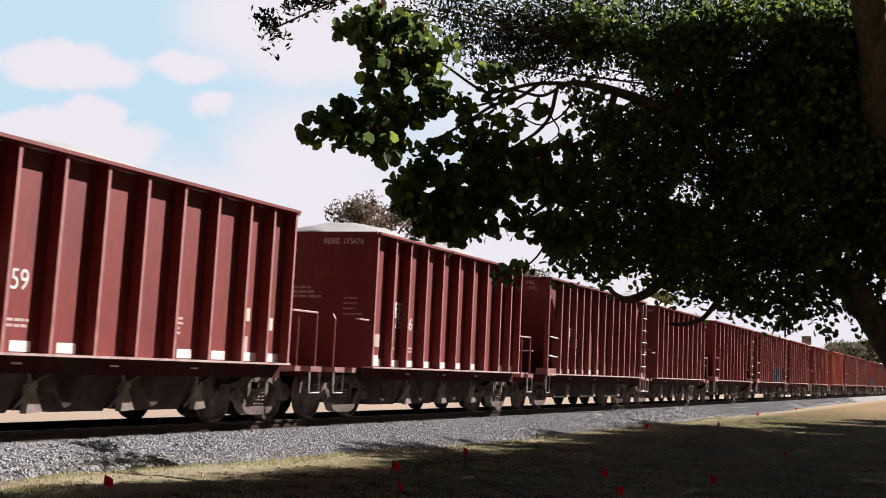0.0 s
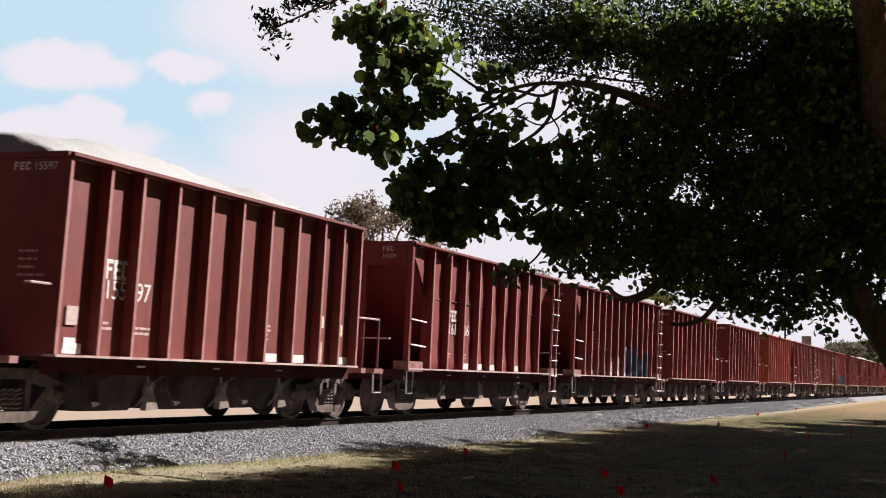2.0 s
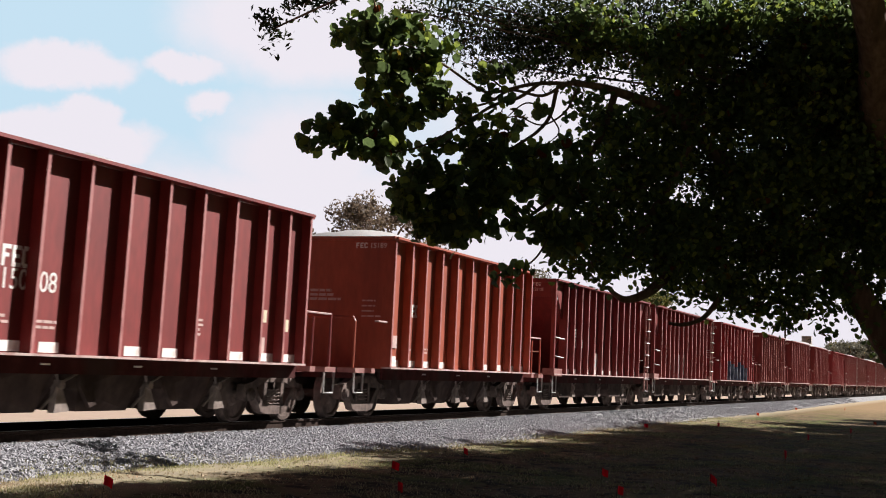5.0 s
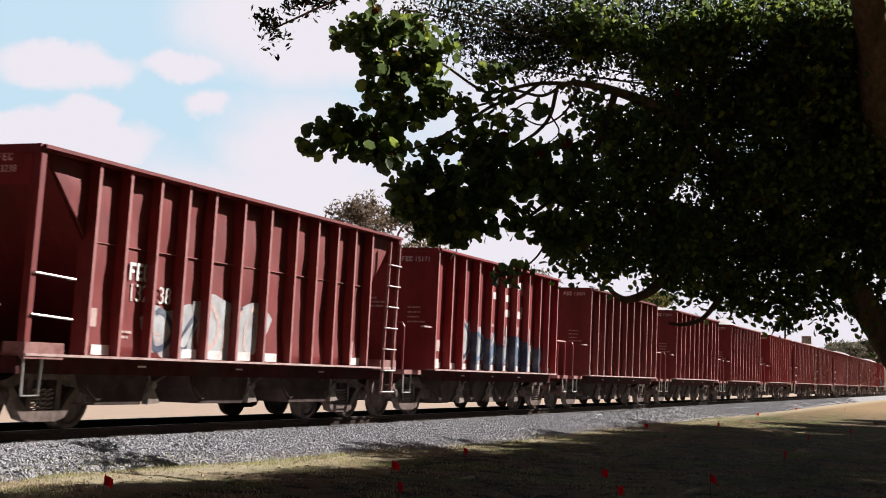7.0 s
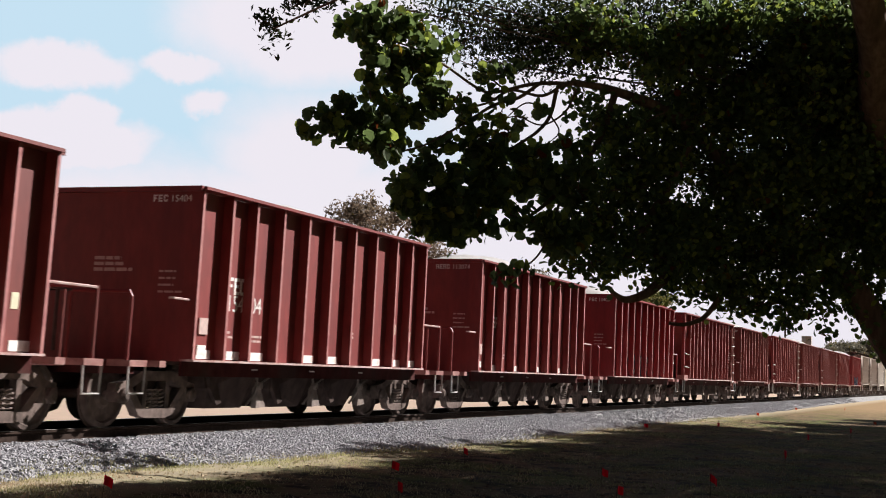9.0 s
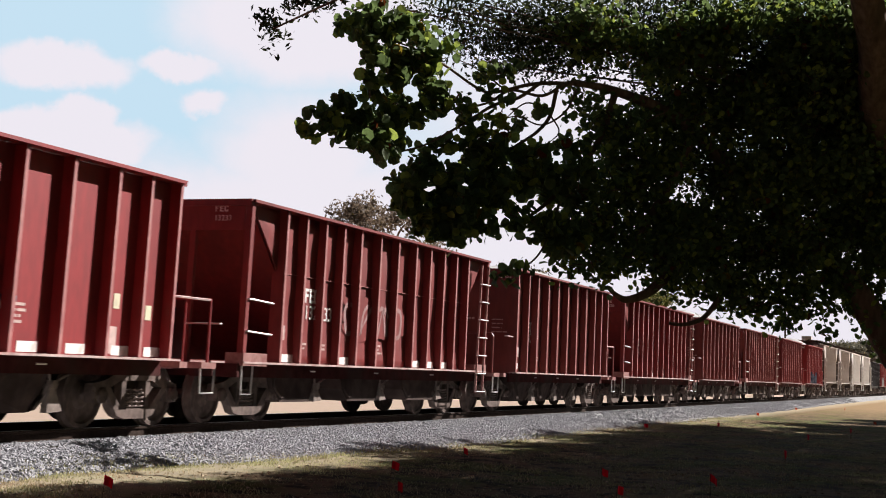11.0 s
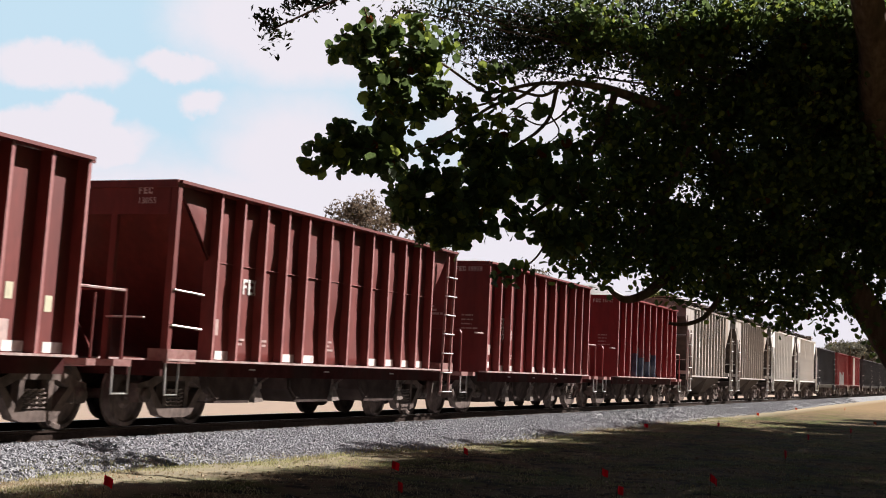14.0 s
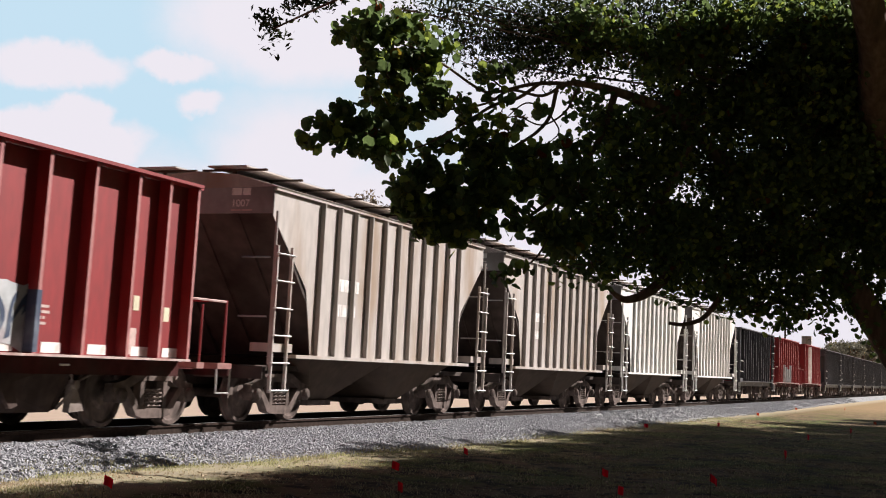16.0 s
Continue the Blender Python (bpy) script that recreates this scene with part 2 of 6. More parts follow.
# ---- ground ----
def layered(name, base, patches, rough=0.95, bump=0.4, bump_scale=30.0, belts=()):
    """Ground colour with patches of other growth: (colour, scale, low, high)."""
    m = material(name, base, rough=rough, vary=0.35, scale=22.0, bump=bump, bump_scale=bump_scale)
    nt = m.node_tree
    b = nt.nodes["Principled BSDF"]
    col = b.inputs["Base Color"].links[0].from_socket
    co = nt.nodes.new("ShaderNodeTexCoord")
    for colour, scale, lo, hi in patches:
        n = nt.nodes.new("ShaderNodeTexNoise")
        n.inputs["Scale"].default_value, n.inputs["Detail"].default_value = scale, 8.0
        nt.links.new(co.outputs["Object"], n.inputs["Vector"])
        r = nt.nodes.new("ShaderNodeMapRange")
        r.inputs[1].default_value, r.inputs[2].default_value = lo, hi
        nt.links.new(n.outputs[0], r.inputs[0])
        mx = nt.nodes.new("ShaderNodeMix")
        mx.data_type = "RGBA"
        nt.links.new(r.outputs[0], mx.inputs[0])
        nt.links.new(col, mx.inputs[6])
        mx.inputs[7].default_value = (*colour, 1)
        col = mx.outputs[2]
    for axis, lo, hi, back, colour, share in belts:
        xyz = nt.nodes.new("ShaderNodeSeparateXYZ")
        nt.links.new(co.outputs["Object"], xyz.inputs[0])
        r = nt.nodes.new("ShaderNodeMapRange")
        r.inputs[1].default_value, r.inputs[2].default_value, r.inputs[4].default_value = lo, hi, share
        nt.links.new(xyz.outputs[axis], r.inputs[0])
        fac = r.outputs[0]
        if back:
            r2 = nt.nodes.new("ShaderNodeMapRange")
            r2.inputs[1].default_value, r2.inputs[2].default_value = back[1], back[0]
            nt.links.new(xyz.outputs[axis], r2.inputs[0])
            mu = nt.nodes.new("ShaderNodeMath")
            mu.operation = "MULTIPLY"
            nt.links.new(fac, mu.inputs[0])
            nt.links.new(r2.outputs[0], mu.inputs[1])
            fac = mu.outputs[0]
        mx = nt.nodes.new("ShaderNodeMix")
        mx.data_type = "RGBA"
        nt.links.new(fac, mx.inputs[0])
        nt.links.new(col, mx.inputs[6])
        mx.inputs[7].default_value = (*colour, 1)
        col = mx.outputs[2]
    nt.links.new(col, b.inputs["Base Color"])
    return m


# dry belts painted paler for the sunlight on them; base kept darker for shade
GROUND = layered("dry_park_grass", (0.155, 0.105, 0.06), [((0.085, 0.095, 0.026), 0.55, 0.44, 0.58), ((0.24, 0.18, 0.12), 3.7, 0.62, 0.74), ((0.03, 0.022, 0.014), 2.5, 0.48, 0.60)],
                 belts=[(0, 58, 95, None, (0.31, 0.205, 0.11), 0.8), (1, 8.2, 9.2, (9.9, 10.6), (0.44, 0.38, 0.27), 0.62), (1, 14.5, 17, (30, 40), (0.45, 0.34, 0.27), 0.85)])
BALLAST = layered("grey_ballast", (0.30, 0.297, 0.30), [((0.20, 0.197, 0.20), 9.0, 0.5, 0.62), ((0.44, 0.43, 0.43), 17.0, 0.56, 0.66)], bump=1.0, bump_scale=16.0)
STONE = material("crushed_ballast_stone", (0.36, 0.355, 0.375), rough=0.9, vary=0.15, scale=25.0, random_tint=-0.28)
TIE_WOOD = material("creosoted_tie_wood", (0.035, 0.027, 0.022), rough=0.9, vary=0.3, scale=12.0)


def ballast_toe(x):
    """Where the near foot of the ballast lies: it spreads and narrows along the line."""
    s = min(1, max(0, (x - 14) / 12))
    return 10.45 - 1.15 * s * s * (3 - 2 * s) + 0.10 * math.sin(x * 0.9) + 0.06 * math.sin(x * 2.3) + 0.9 * min(1, max(0, (x - 55) / 60))


def ground_z(x, y):
    if y < 9.6:
        z = -0.55 + 0.11 * min(1, max(0, (y - 5.5) / 4.0))
    elif y < 15.5:
        z = -0.46
    else:
        z = -0.46 + 0.14 * min(1, (y - 15.5) / 8)
    near = 1 / (1 + (x / 90) ** 2)
    return z + near * (0.035 * noise.noise((x * 0.35, y * 0.35, 1.7)) + 0.015 * noise.noise((x * 1.6, y * 1.6, 4.1)))


def spaced(stops):
    out = [stops[0][0]]
    for (a, _), (c, step) in zip(stops, stops[1:]):
        k = max(1, round((c - a) / step))
        out += [a + (c - a) * (i + 1) / k for i in range(k)]
    return out


def sheet_mesh(name, xs, ys, height, mat):
    verts = [(x, y, height(x, y)) for x in xs for y in ys]
    n = len(ys)
    me = bpy.data.meshes.new(name)
    me.from_pydata(verts, [], [(i * n + j, (i + 1) * n + j, (i + 1) * n + j + 1, i * n + j + 1) for i in range(len(xs) - 1) for j in range(n - 1)])
    me.materials.append(mat)
    for p in me.polygons:
        p.use_smooth = True
    return new(name, me)


ground = tagged(sheet_mesh("ground", spaced([(-2000, 0), (-60, 200), (-5, 5), (50, 0.35), (110, 2), (400, 20), (2500, 300)]),
                           spaced([(-2000, 0), (-40, 200), (-3, 3), (10.5, 0.3), (24, 0.6), (70, 4), (2500, 250)]), ground_z, GROUND),
                "dry patchy grass with bare sandy soil beside the line", "ground", "", "structure")


def ballast_z(x, y):
    if y < 11.0:
        toe = ballast_toe(x)
        return -0.50 + 0.335 * min(1, max(0, (y - toe + 0.35) / (11.0 - toe + 0.35)))
    return -0.165 if y < 13.2 else -0.165 - 0.36 * min(1, (y - 13.2) / 1.6)


ballast = tagged(sheet_mesh("ballast", spaced([(-60, 0), (8, 4), (60, 0.4), (200, 4), (900, 50)]), spaced([(8.6, 0), (11.0, 0.15), (13.2, 1.1), (14.9, 0.4)]),
                            lambda x, y: ballast_z(x, y) + 0.02 * noise.noise((x * 3, y * 3, 0)), BALLAST), "bed of grey crushed-stone ballast under the track", "ballast", "", "structure")


def scatter(name, spots, make, mat, parent=None):
    """Many small pieces joined in one mesh."""
    verts, faces = [], []
    for s in spots:
        v, f = make(*s)
        k = len(verts)
        verts += v
        faces += [tuple(i + k for i in face) for face in f]
    me = bpy.data.meshes.new(name)
    me.from_pydata(verts, [], faces)
    me.materials.append(mat)
    ob = new(name, me)
    ob.parent = parent
    return ob


ROCK = ((-1, -0.7, -0.5), (0.9, -0.9, -0.4), (1, 0.8, -0.5), (-0.8, 1, -0.4), (-0.6, -0.5, 0.7), (0.7, -0.6, 0.5), (0.5, 0.6, 0.8), (-0.7, 0.5, 0.5))
ROCK_FACES = ((0, 1, 5, 4), (1, 2, 6, 5), (2, 3, 7, 6), (3, 0, 4, 7), (4, 5, 6, 7))
rnd_place = random.Random(4)


def rock(x, y, z, s):
    e = Euler((rnd_place.gauss(0, 0.35), rnd_place.gauss(0, 0.35), rnd_place.uniform(0, 6.3))).to_matrix()
    sc = (s * rnd_place.uniform(0.7, 1.3), s * rnd_place.uniform(0.7, 1.2), s * rnd_place.uniform(0.5, 0.8))
    c = Vector((x, y, z))
    return [tuple(c + e @ Vector((a * sc[0], b * sc[1], d * sc[2]))) for a, b, d in ROCK], ROCK_FACES


def stone_spots():
    for x0, x1, density in ((9, 24, 950), (24, 40, 560), (40, 80, 190), (80, 130, 60)):
        for _ in range(int((x1 - x0) * 2.6 * density)):
            x = rnd_place.uniform(x0, x1)
            toe = ballast_toe(x)
            y = rnd_place.uniform(toe - 0.25, 11.42)
            if y < toe + 0.15 and rnd_place.random() < 0.6:
                continue
            yield x, y, max(ballast_z(x, y), ground_z(x, y) - 0.005) + rnd_place.uniform(-0.005, 0.02), rnd_place.uniform(0.011, 0.027) * (1 if x < 70 else 1.4)


tagged(scatter("ballast_stones", stone_spots(), rock, STONE), "loose grey crushed stones of the track bed", "gravel", "", "stuff")

# ---- track ----
track = tagged(new("railway_track"), "steel rails on dark wooden ties in grey ballast", "railway track", "", "structure")
for y in (-0.75, 0.75):
    bm = bmesh.new()
    prism(bm, [(-0.07, -0.17), (0.07, -0.17), (0.07, -0.155), (0.012, -0.13), (0.01, -0.045), (0.036, -0.035), (0.036, -0.002), (0.028, 0.0), (-0.028, 0.0), (-0.036, -0.002),
               (-0.036, -0.035), (-0.01, -0.045), (-0.012, -0.13), (-0.07, -0.155)], -60, 700, "x")
    rail = part("rail", bm, RAIL_STEEL, track)
    rail.matrix_basis = pose(0, TRACK_Y_RAIL + y, 0)
    boxes("rail_head", [(-60, 700, TRACK_Y_RAIL + y - 0.022, TRACK_Y_RAIL + y + 0.022, 0.0, 0.002)], BRIGHT_STEEL, track, "polished running surface")
bm = bmesh.new()
bx(bm, -0.11, 0.11, -1.22, 1.22, -0.36, -0.172)
tie = part("tie", bm, TIE_WOOD, track)
tie.matrix_basis = pose(5, TRACK_Y_RAIL, 0)
for k in range(1, 150):
    repeat(tie, 5 + 0.53 * k + rnd_place.uniform(-0.03, 0.03), TRACK_Y_RAIL + rnd_place.uniform(-0.04, 0.04), 0, rnd_place.uniform(-1.5, 1.5))
plate = boxes("tie_plate", [(-0.09, 0.09, -0.17, 0.17, -0.168, -0.155)], RAIL_STEEL, track)
plate.matrix_basis = pose(5, TRACK_Y_RAIL - 0.75, 0)
for k in range(1, 60):
    repeat(plate, 5 + 0.53 * k, TRACK_Y_RAIL - 0.75, 0)

# ---- grass ----
BLADE = material("grass_blades", (0.40, 0.38, 0.20), rough=0.85, vary=0.25, scale=2.0, dark=(0.46, 0.35, 0.24), stain=1.0, stain_scale=0.6, random_tint=-0.35, translucent=0.45)


def blade(x, y, z, h, a, lean):
    w = 0.007 + 0.006 * h / 0.1
    dx, dy = math.cos(a), math.sin(a)
    return [(x - dy * w, y + dx * w, z), (x + dy * w, y - dx * w, z), (x + dx * lean * h, y + dy * lean * h, z + h)], ((0, 1, 2),)


def blade_spots():
    for _ in range(210000):
        x = 9 + 46 * rnd_place.random() ** 1.7
        y = rnd_place.uniform(0.5, ballast_toe(x) + 0.25)
        g = noise.noise((x * 0.7, y * 0.7, 9.0)) + 0.5 * noise.noise((x * 2.3, y * 2.3, 3.0))
        edge = max(0, 1 - abs(y - ballast_toe(x) + 0.25) / 0.5)
        if g + 0.7 * edge < rnd_place.uniform(-0.55, 0.45):
            continue
        yield x, y, max(ground_z(x, y), ballast_z(x, y) if y > 8.7 else -9) - 0.01, rnd_place.uniform(0.012, 0.040) * (1 + 0.5 * edge) * (1 + 0.6 * max(0, g)), rnd_place.uniform(0, 6.3), rnd_place.uniform(0.2, 1.2)


tagged(scatter("grass", blade_spots(), blade, BLADE), "short dry and green grass beside the ballast", "grass", "", "stuff")

# pale leaf-shaped bits strewn in the grass, standing for flecks of sun
FLECK = material("dry_leaf_litter", (0.34, 0.27, 0.19), rough=0.9, vary=0.2, scale=5.0, random_tint=-0.6)


def fleck(x, y, z, s, a):
    dx, dy = s * math.cos(a), s * math.sin(a)
    return [(x - dx, y - dy, z), (x + dy * 0.5, y - dx * 0.5, z + 0.4 * s), (x + dx, y + dy, z + 0.15 * s), (x - dy * 0.5, y + dx * 0.5, z + 0.5 * s)], ((0, 1, 2, 3),)


def fleck_spots():
    for _ in range(4200):
        x, y = 9 + 50 * rnd_place.random() ** 1.5, rnd_place.uniform(0.5, 9.3)
        yield x, y, ground_z(x, y) + 0.008, rnd_place.uniform(0.012, 0.045), rnd_place.uniform(0, 6.3)


tagged(scatter("leaf_litter", fleck_spots(), fleck, FLECK), "small pale bits in the grass standing for sun flecks", "leaves", "", "stuff")

# ---- marking flags ----
FLAG_RED = material("red_plastic_flag", (0.92, 0.03, 0.07), rough=0.5, vary=0.1, scale=20.0, translucent=0.6)
FLAG_ORANGE = material("orange_plastic_flag", (0.85, 0.14, 0.04), rough=0.5, vary=0.1, scale=20.0, translucent=0.35)


def marking_flag(x, y, mat, turn, droop=0.0):
    z = ground_z(x, y)
    fl = tagged(new("marking_flag"), ("orange" if mat is FLAG_ORANGE else "red") + " plastic marking flag on a thin wire stake", "flag", "marking flags in the grass")
    fl.matrix_basis = pose(x, y, z, rnd_place.uniform(-6, 6), rnd_place.uniform(-6, 6), turn)
    bm = bmesh.new()
    rod(bm, [(0, 0, -0.05), (0, 0, 0.30)], 0.0025, 5)
    part("stake", bm, RAIL_STEEL, fl)
    bm = bmesh.new()
    cols = []
    for i in range(7):
        u = 0.095 * i / 6
        dy = 0.018 * math.sin(i * 1.1 + turn)
        cols.append([bm.verts.new((u, dy + o, z0 - droop * u)) for o in (0.0015, -0.0015) for z0 in (0.20, 0.295)])
    for a, c in zip(cols, cols[1:]):
        bm.faces.new((a[0], c[0], c[1], a[1]))
        bm.faces.new((a[2], a[3], c[3], c[2]))
        bm.faces.new((a[1], c[1], c[3], a[3]))
        bm.faces.new((a[0], a[2], c[2], c[0]))
    part("flag", bm, mat, fl)


for x, y in ((12.14, 8.18), (16.8, 7.03), (21.0, 7.53), (35.1, 7.84), (40.0, 6.9), (34.8, 3.84), (26.5, 3.32), (42.1, 3.47), (18.4, 3.24), (18.4, 4.68), (14.4, 5.91), (16.0, 3.89)):
    marking_flag(x, y, FLAG_RED, rnd_place.uniform(-80, 20), rnd_place.uniform(0, 0.9))
for x, y in ((54.1, 7.84), (68.8, 8.18), (51.0, 3.41), (77.9, 6.73)):
    marking_flag(x, y, FLAG_ORANGE, rnd_place.uniform(-80, 20), 0.3)

# ---- train ----
SPEED, TRACK_Y = 17.276, TRACK_Y_RAIL
OUT, SKIN, LONG = 1.60, 1.43, 1.47          # outer edge of the ribs, planes of the side sheets of short and long cars


def wheelset(parent, x):
    bm = bmesh.new()
    for s in (-1, 1):
        lathe(bm, [(s * y, r) for y, r in ((0.66, 0.08), (0.67, 0.17), (0.70, 0.20), (0.715, 0.37), (0.675, 0.40), (0.675, 0.485), (0.70, 0.485),
                                           (0.715, 0.46), (0.81, 0.452), (0.812, 0.395), (0.775, 0.37), (0.765, 0.20), (0.80, 0.15), (0.80, 0.08))])
    lathe(bm, [(-0.98, 0.075), (0.98, 0.075)], 10)
    for k in range(3):
        a = k * 2.094
        for s in (-1, 1):
            lathe_at = (0.28 * math.cos(a), 0.28 * math.sin(a))
            bx(bm, lathe_at[0] - 0.02, lathe_at[0] + 0.02, s * 0.765 - 0.008, s * 0.765 + 0.008, lathe_at[1] - 0.02, lathe_at[1] + 0.02)
    ob = part("wheelset", bm, STEEL_DUSTY, parent, "dusty brown steel wheels on an axle")
    ob.matrix_basis = pose(x, 0, 0.457)
    return ob


def truck(car, x):
    """A two-axle truck: bolster, side frames, springs, wheelsets."""
    bm = bmesh.new()
    bx(bm, -0.18, 0.18, -0.93, 0.93, 0.42, 0.66)
    bx(bm, -0.28, 0.28, -0.3, 0.3, 0.6, 0.74)
    bogie = part("truck", bm, UNDER_STEEL, car, "two-axle cast steel truck")
    bogie.matrix_basis = pose(x, 0, 0)
    bm = bmesh.new()
    top = [(-1.06, 0.50), (-1.04, 0.62), (-0.78, 0.66), (-0.42, 0.80), (0.42, 0.80), (0.78, 0.66), (1.04, 0.62), (1.06, 0.50),
           (0.74, 0.52), (0.40, 0.66), (-0.40, 0.66), (-0.74, 0.52)]
    low = [(-0.78, 0.56), (-0.44, 0.17), (-0.26, 0.13), (0.26, 0.13), (0.44, 0.17), (0.78, 0.56), (0.66, 0.58), (0.34, 0.27), (-0.34, 0.27), (-0.66, 0.58)]
    prism(bm, top, -0.07, 0.07)
    prism(bm, low, -0.075, 0.075)
    for sx in (-1, 1):
        bx(bm, sx * 0.30 - 0.05, sx * 0.30 + 0.05, -0.06, 0.06, 0.24, 0.70)
        bx(bm, sx * 0.889 - 0.13, sx * 0.889 + 0.13, -0.09, 0.09, 0.36, 0.56)
    frame_near = part("side_frame", bm, STEEL_DUSTY, bogie, "dust-caked cast side frame")
    frame_near.matrix_basis = pose(0, -1.0, 0)
    repeat(frame_near, 0, 1.0, 0)
    bm = bmesh.new()
    rod(bm, [(0.055 * math.cos(k * 0.9), 0.055 * math.sin(k * 0.9), 0.26 + 0.0085 * k) for k in range(34)], 0.013, 5)
    spring = part("spring", bm, DUST_STEEL, bogie, "coil spring with dusty coils")
    spring.matrix_basis = pose(-0.15, -1.02, 0)
    for x, y in ((0, -1.02), (0.15, -1.02), (-0.15, 1.02), (0, 1.02), (0.15, 1.02)):
        repeat(spring, x, y, 0)
    bm = bmesh.new()
    lathe(bm, [(-0.10, 0.02), (-0.10, 0.055), (-0.07, 0.10), (0.03, 0.11)], 14)
    cap = part("bearing_cap", bm, STEEL_DUSTY, bogie, "round roller bearing cap")
    cap.matrix_basis = pose(-0.889, -1.07, 0.457)
    repeat(cap, 0.889, -1.07, 0.457)
    repeat(cap, -0.889, 1.07, 0.457, 180)
    repeat(cap, 0.889, 1.07, 0.457, 180)
    wheelset(bogie, -0.889)
    wheelset(bogie, 0.889)
    return bogie


def running_gear(car, hl, reach, centre):
    """Centre sill, couplers, air tank, brake pipe and both trucks."""
    boxes("centre_sill", [(-reach + 0.35, reach - 0.35, -0.25, 0.25, 0.60, 0.92)], UNDER_STEEL, car)
    coup = boxes("coupler", [(-0.55, -0.12, -0.07, 0.07, 0.68, 0.86), (-0.12, 0.02, -0.14, 0.14, 0.66, 0.90)], STEEL_DUSTY, car)
    coup.matrix_basis = pose(reach, 0, 0)
    repeat(coup, -reach, 0, 0, 180)
    bm = bmesh.new()
    rod(bm, [(reach - 0.3, -0.35, 0.75), (reach - 0.15, -0.35, 0.45), (reach + 0.02, -0.2, 0.38)], 0.03)
    part("air_hose", bm, UNDER_STEEL, car)
    for x in (-centre, centre):
        truck(car, x)


def stirrup(car, x, y=-1.52, top=0.93, low=0.50, width=0.40):
    bm = bmesh.new()
    rod(bm, [(x, y, top), (x + 0.02, y, low), (x + width, y, low), (x + width + 0.02, y, top)], 0.018, 5)
    return part("stirrup_step", bm, BRIGHT_STEEL, car)


def grab(car, points, r=0.016, mat=None):
    bm = bmesh.new()
    rod(bm, points, r, 6)
    return part("grab_iron", bm, mat or BRIGHT_STEEL, car)


def ladder(car, x0, x1, y, z0, z1, mat, step=0.40, lean=0.0):
    bm = bmesh.new()
    for x in (x0, x1):
        bx(bm, x - 0.02, x + 0.02, y - 0.02, y + 0.03, z0, z1)
    for v in bm.verts:
        v.co.x -= lean * (z1 - v.co.z) / (z1 - z0)
    lad = part("ladder", bm, mat, car, "steel ladder on the corner")
    z = z0 + 0.04
    rung = None
    while z < z1 - 0.05:
        x = -lean * (z1 - z) / (z1 - z0)
        if rung is None:
            bm = bmesh.new()
            rod(bm, [(x0 - 0.05, y, 0), (x0 - 0.03, y - 0.05, 0), (x1 + 0.03, y - 0.05, 0), (x1 + 0.05, y, 0)], 0.013, 5)
            rung = part("rung", bm, BRIGHT_STEEL, lad)
            rung.matrix_basis = pose(x, 0, z)
        else:
            repeat(rung, x, 0, z)
        z += step
    return lad


def ribs_on(car, xs, z0, z1, mat, depth=OUT, width=0.085, name="rib"):
    bm = bmesh.new()
    prism(bm, [(-width / 2, SKIN - 0.06 - depth), (-width / 2 + 0.012, 0), (width / 2 - 0.012, 0), (width / 2, SKIN - 0.06 - depth)][::-1], z0, z1, "z")
    for v in bm.verts:
        v.co.y = -v.co.y
    first = part(name, bm, mat, car)
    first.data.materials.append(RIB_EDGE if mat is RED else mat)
    # outward faces take a paler colour, a highlight painted along each rib
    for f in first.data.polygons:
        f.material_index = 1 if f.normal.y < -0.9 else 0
    first.matrix_basis = pose(xs[0], -depth, 0)
    for i, x in enumerate(xs):
        if i:
            repeat(first, x, -depth, 0)
        repeat(first, x, depth, 0, 180)


def sheet(bm, outline, y, t=0.012):
    prism(bm, outline, y - t / 2, y + t / 2)


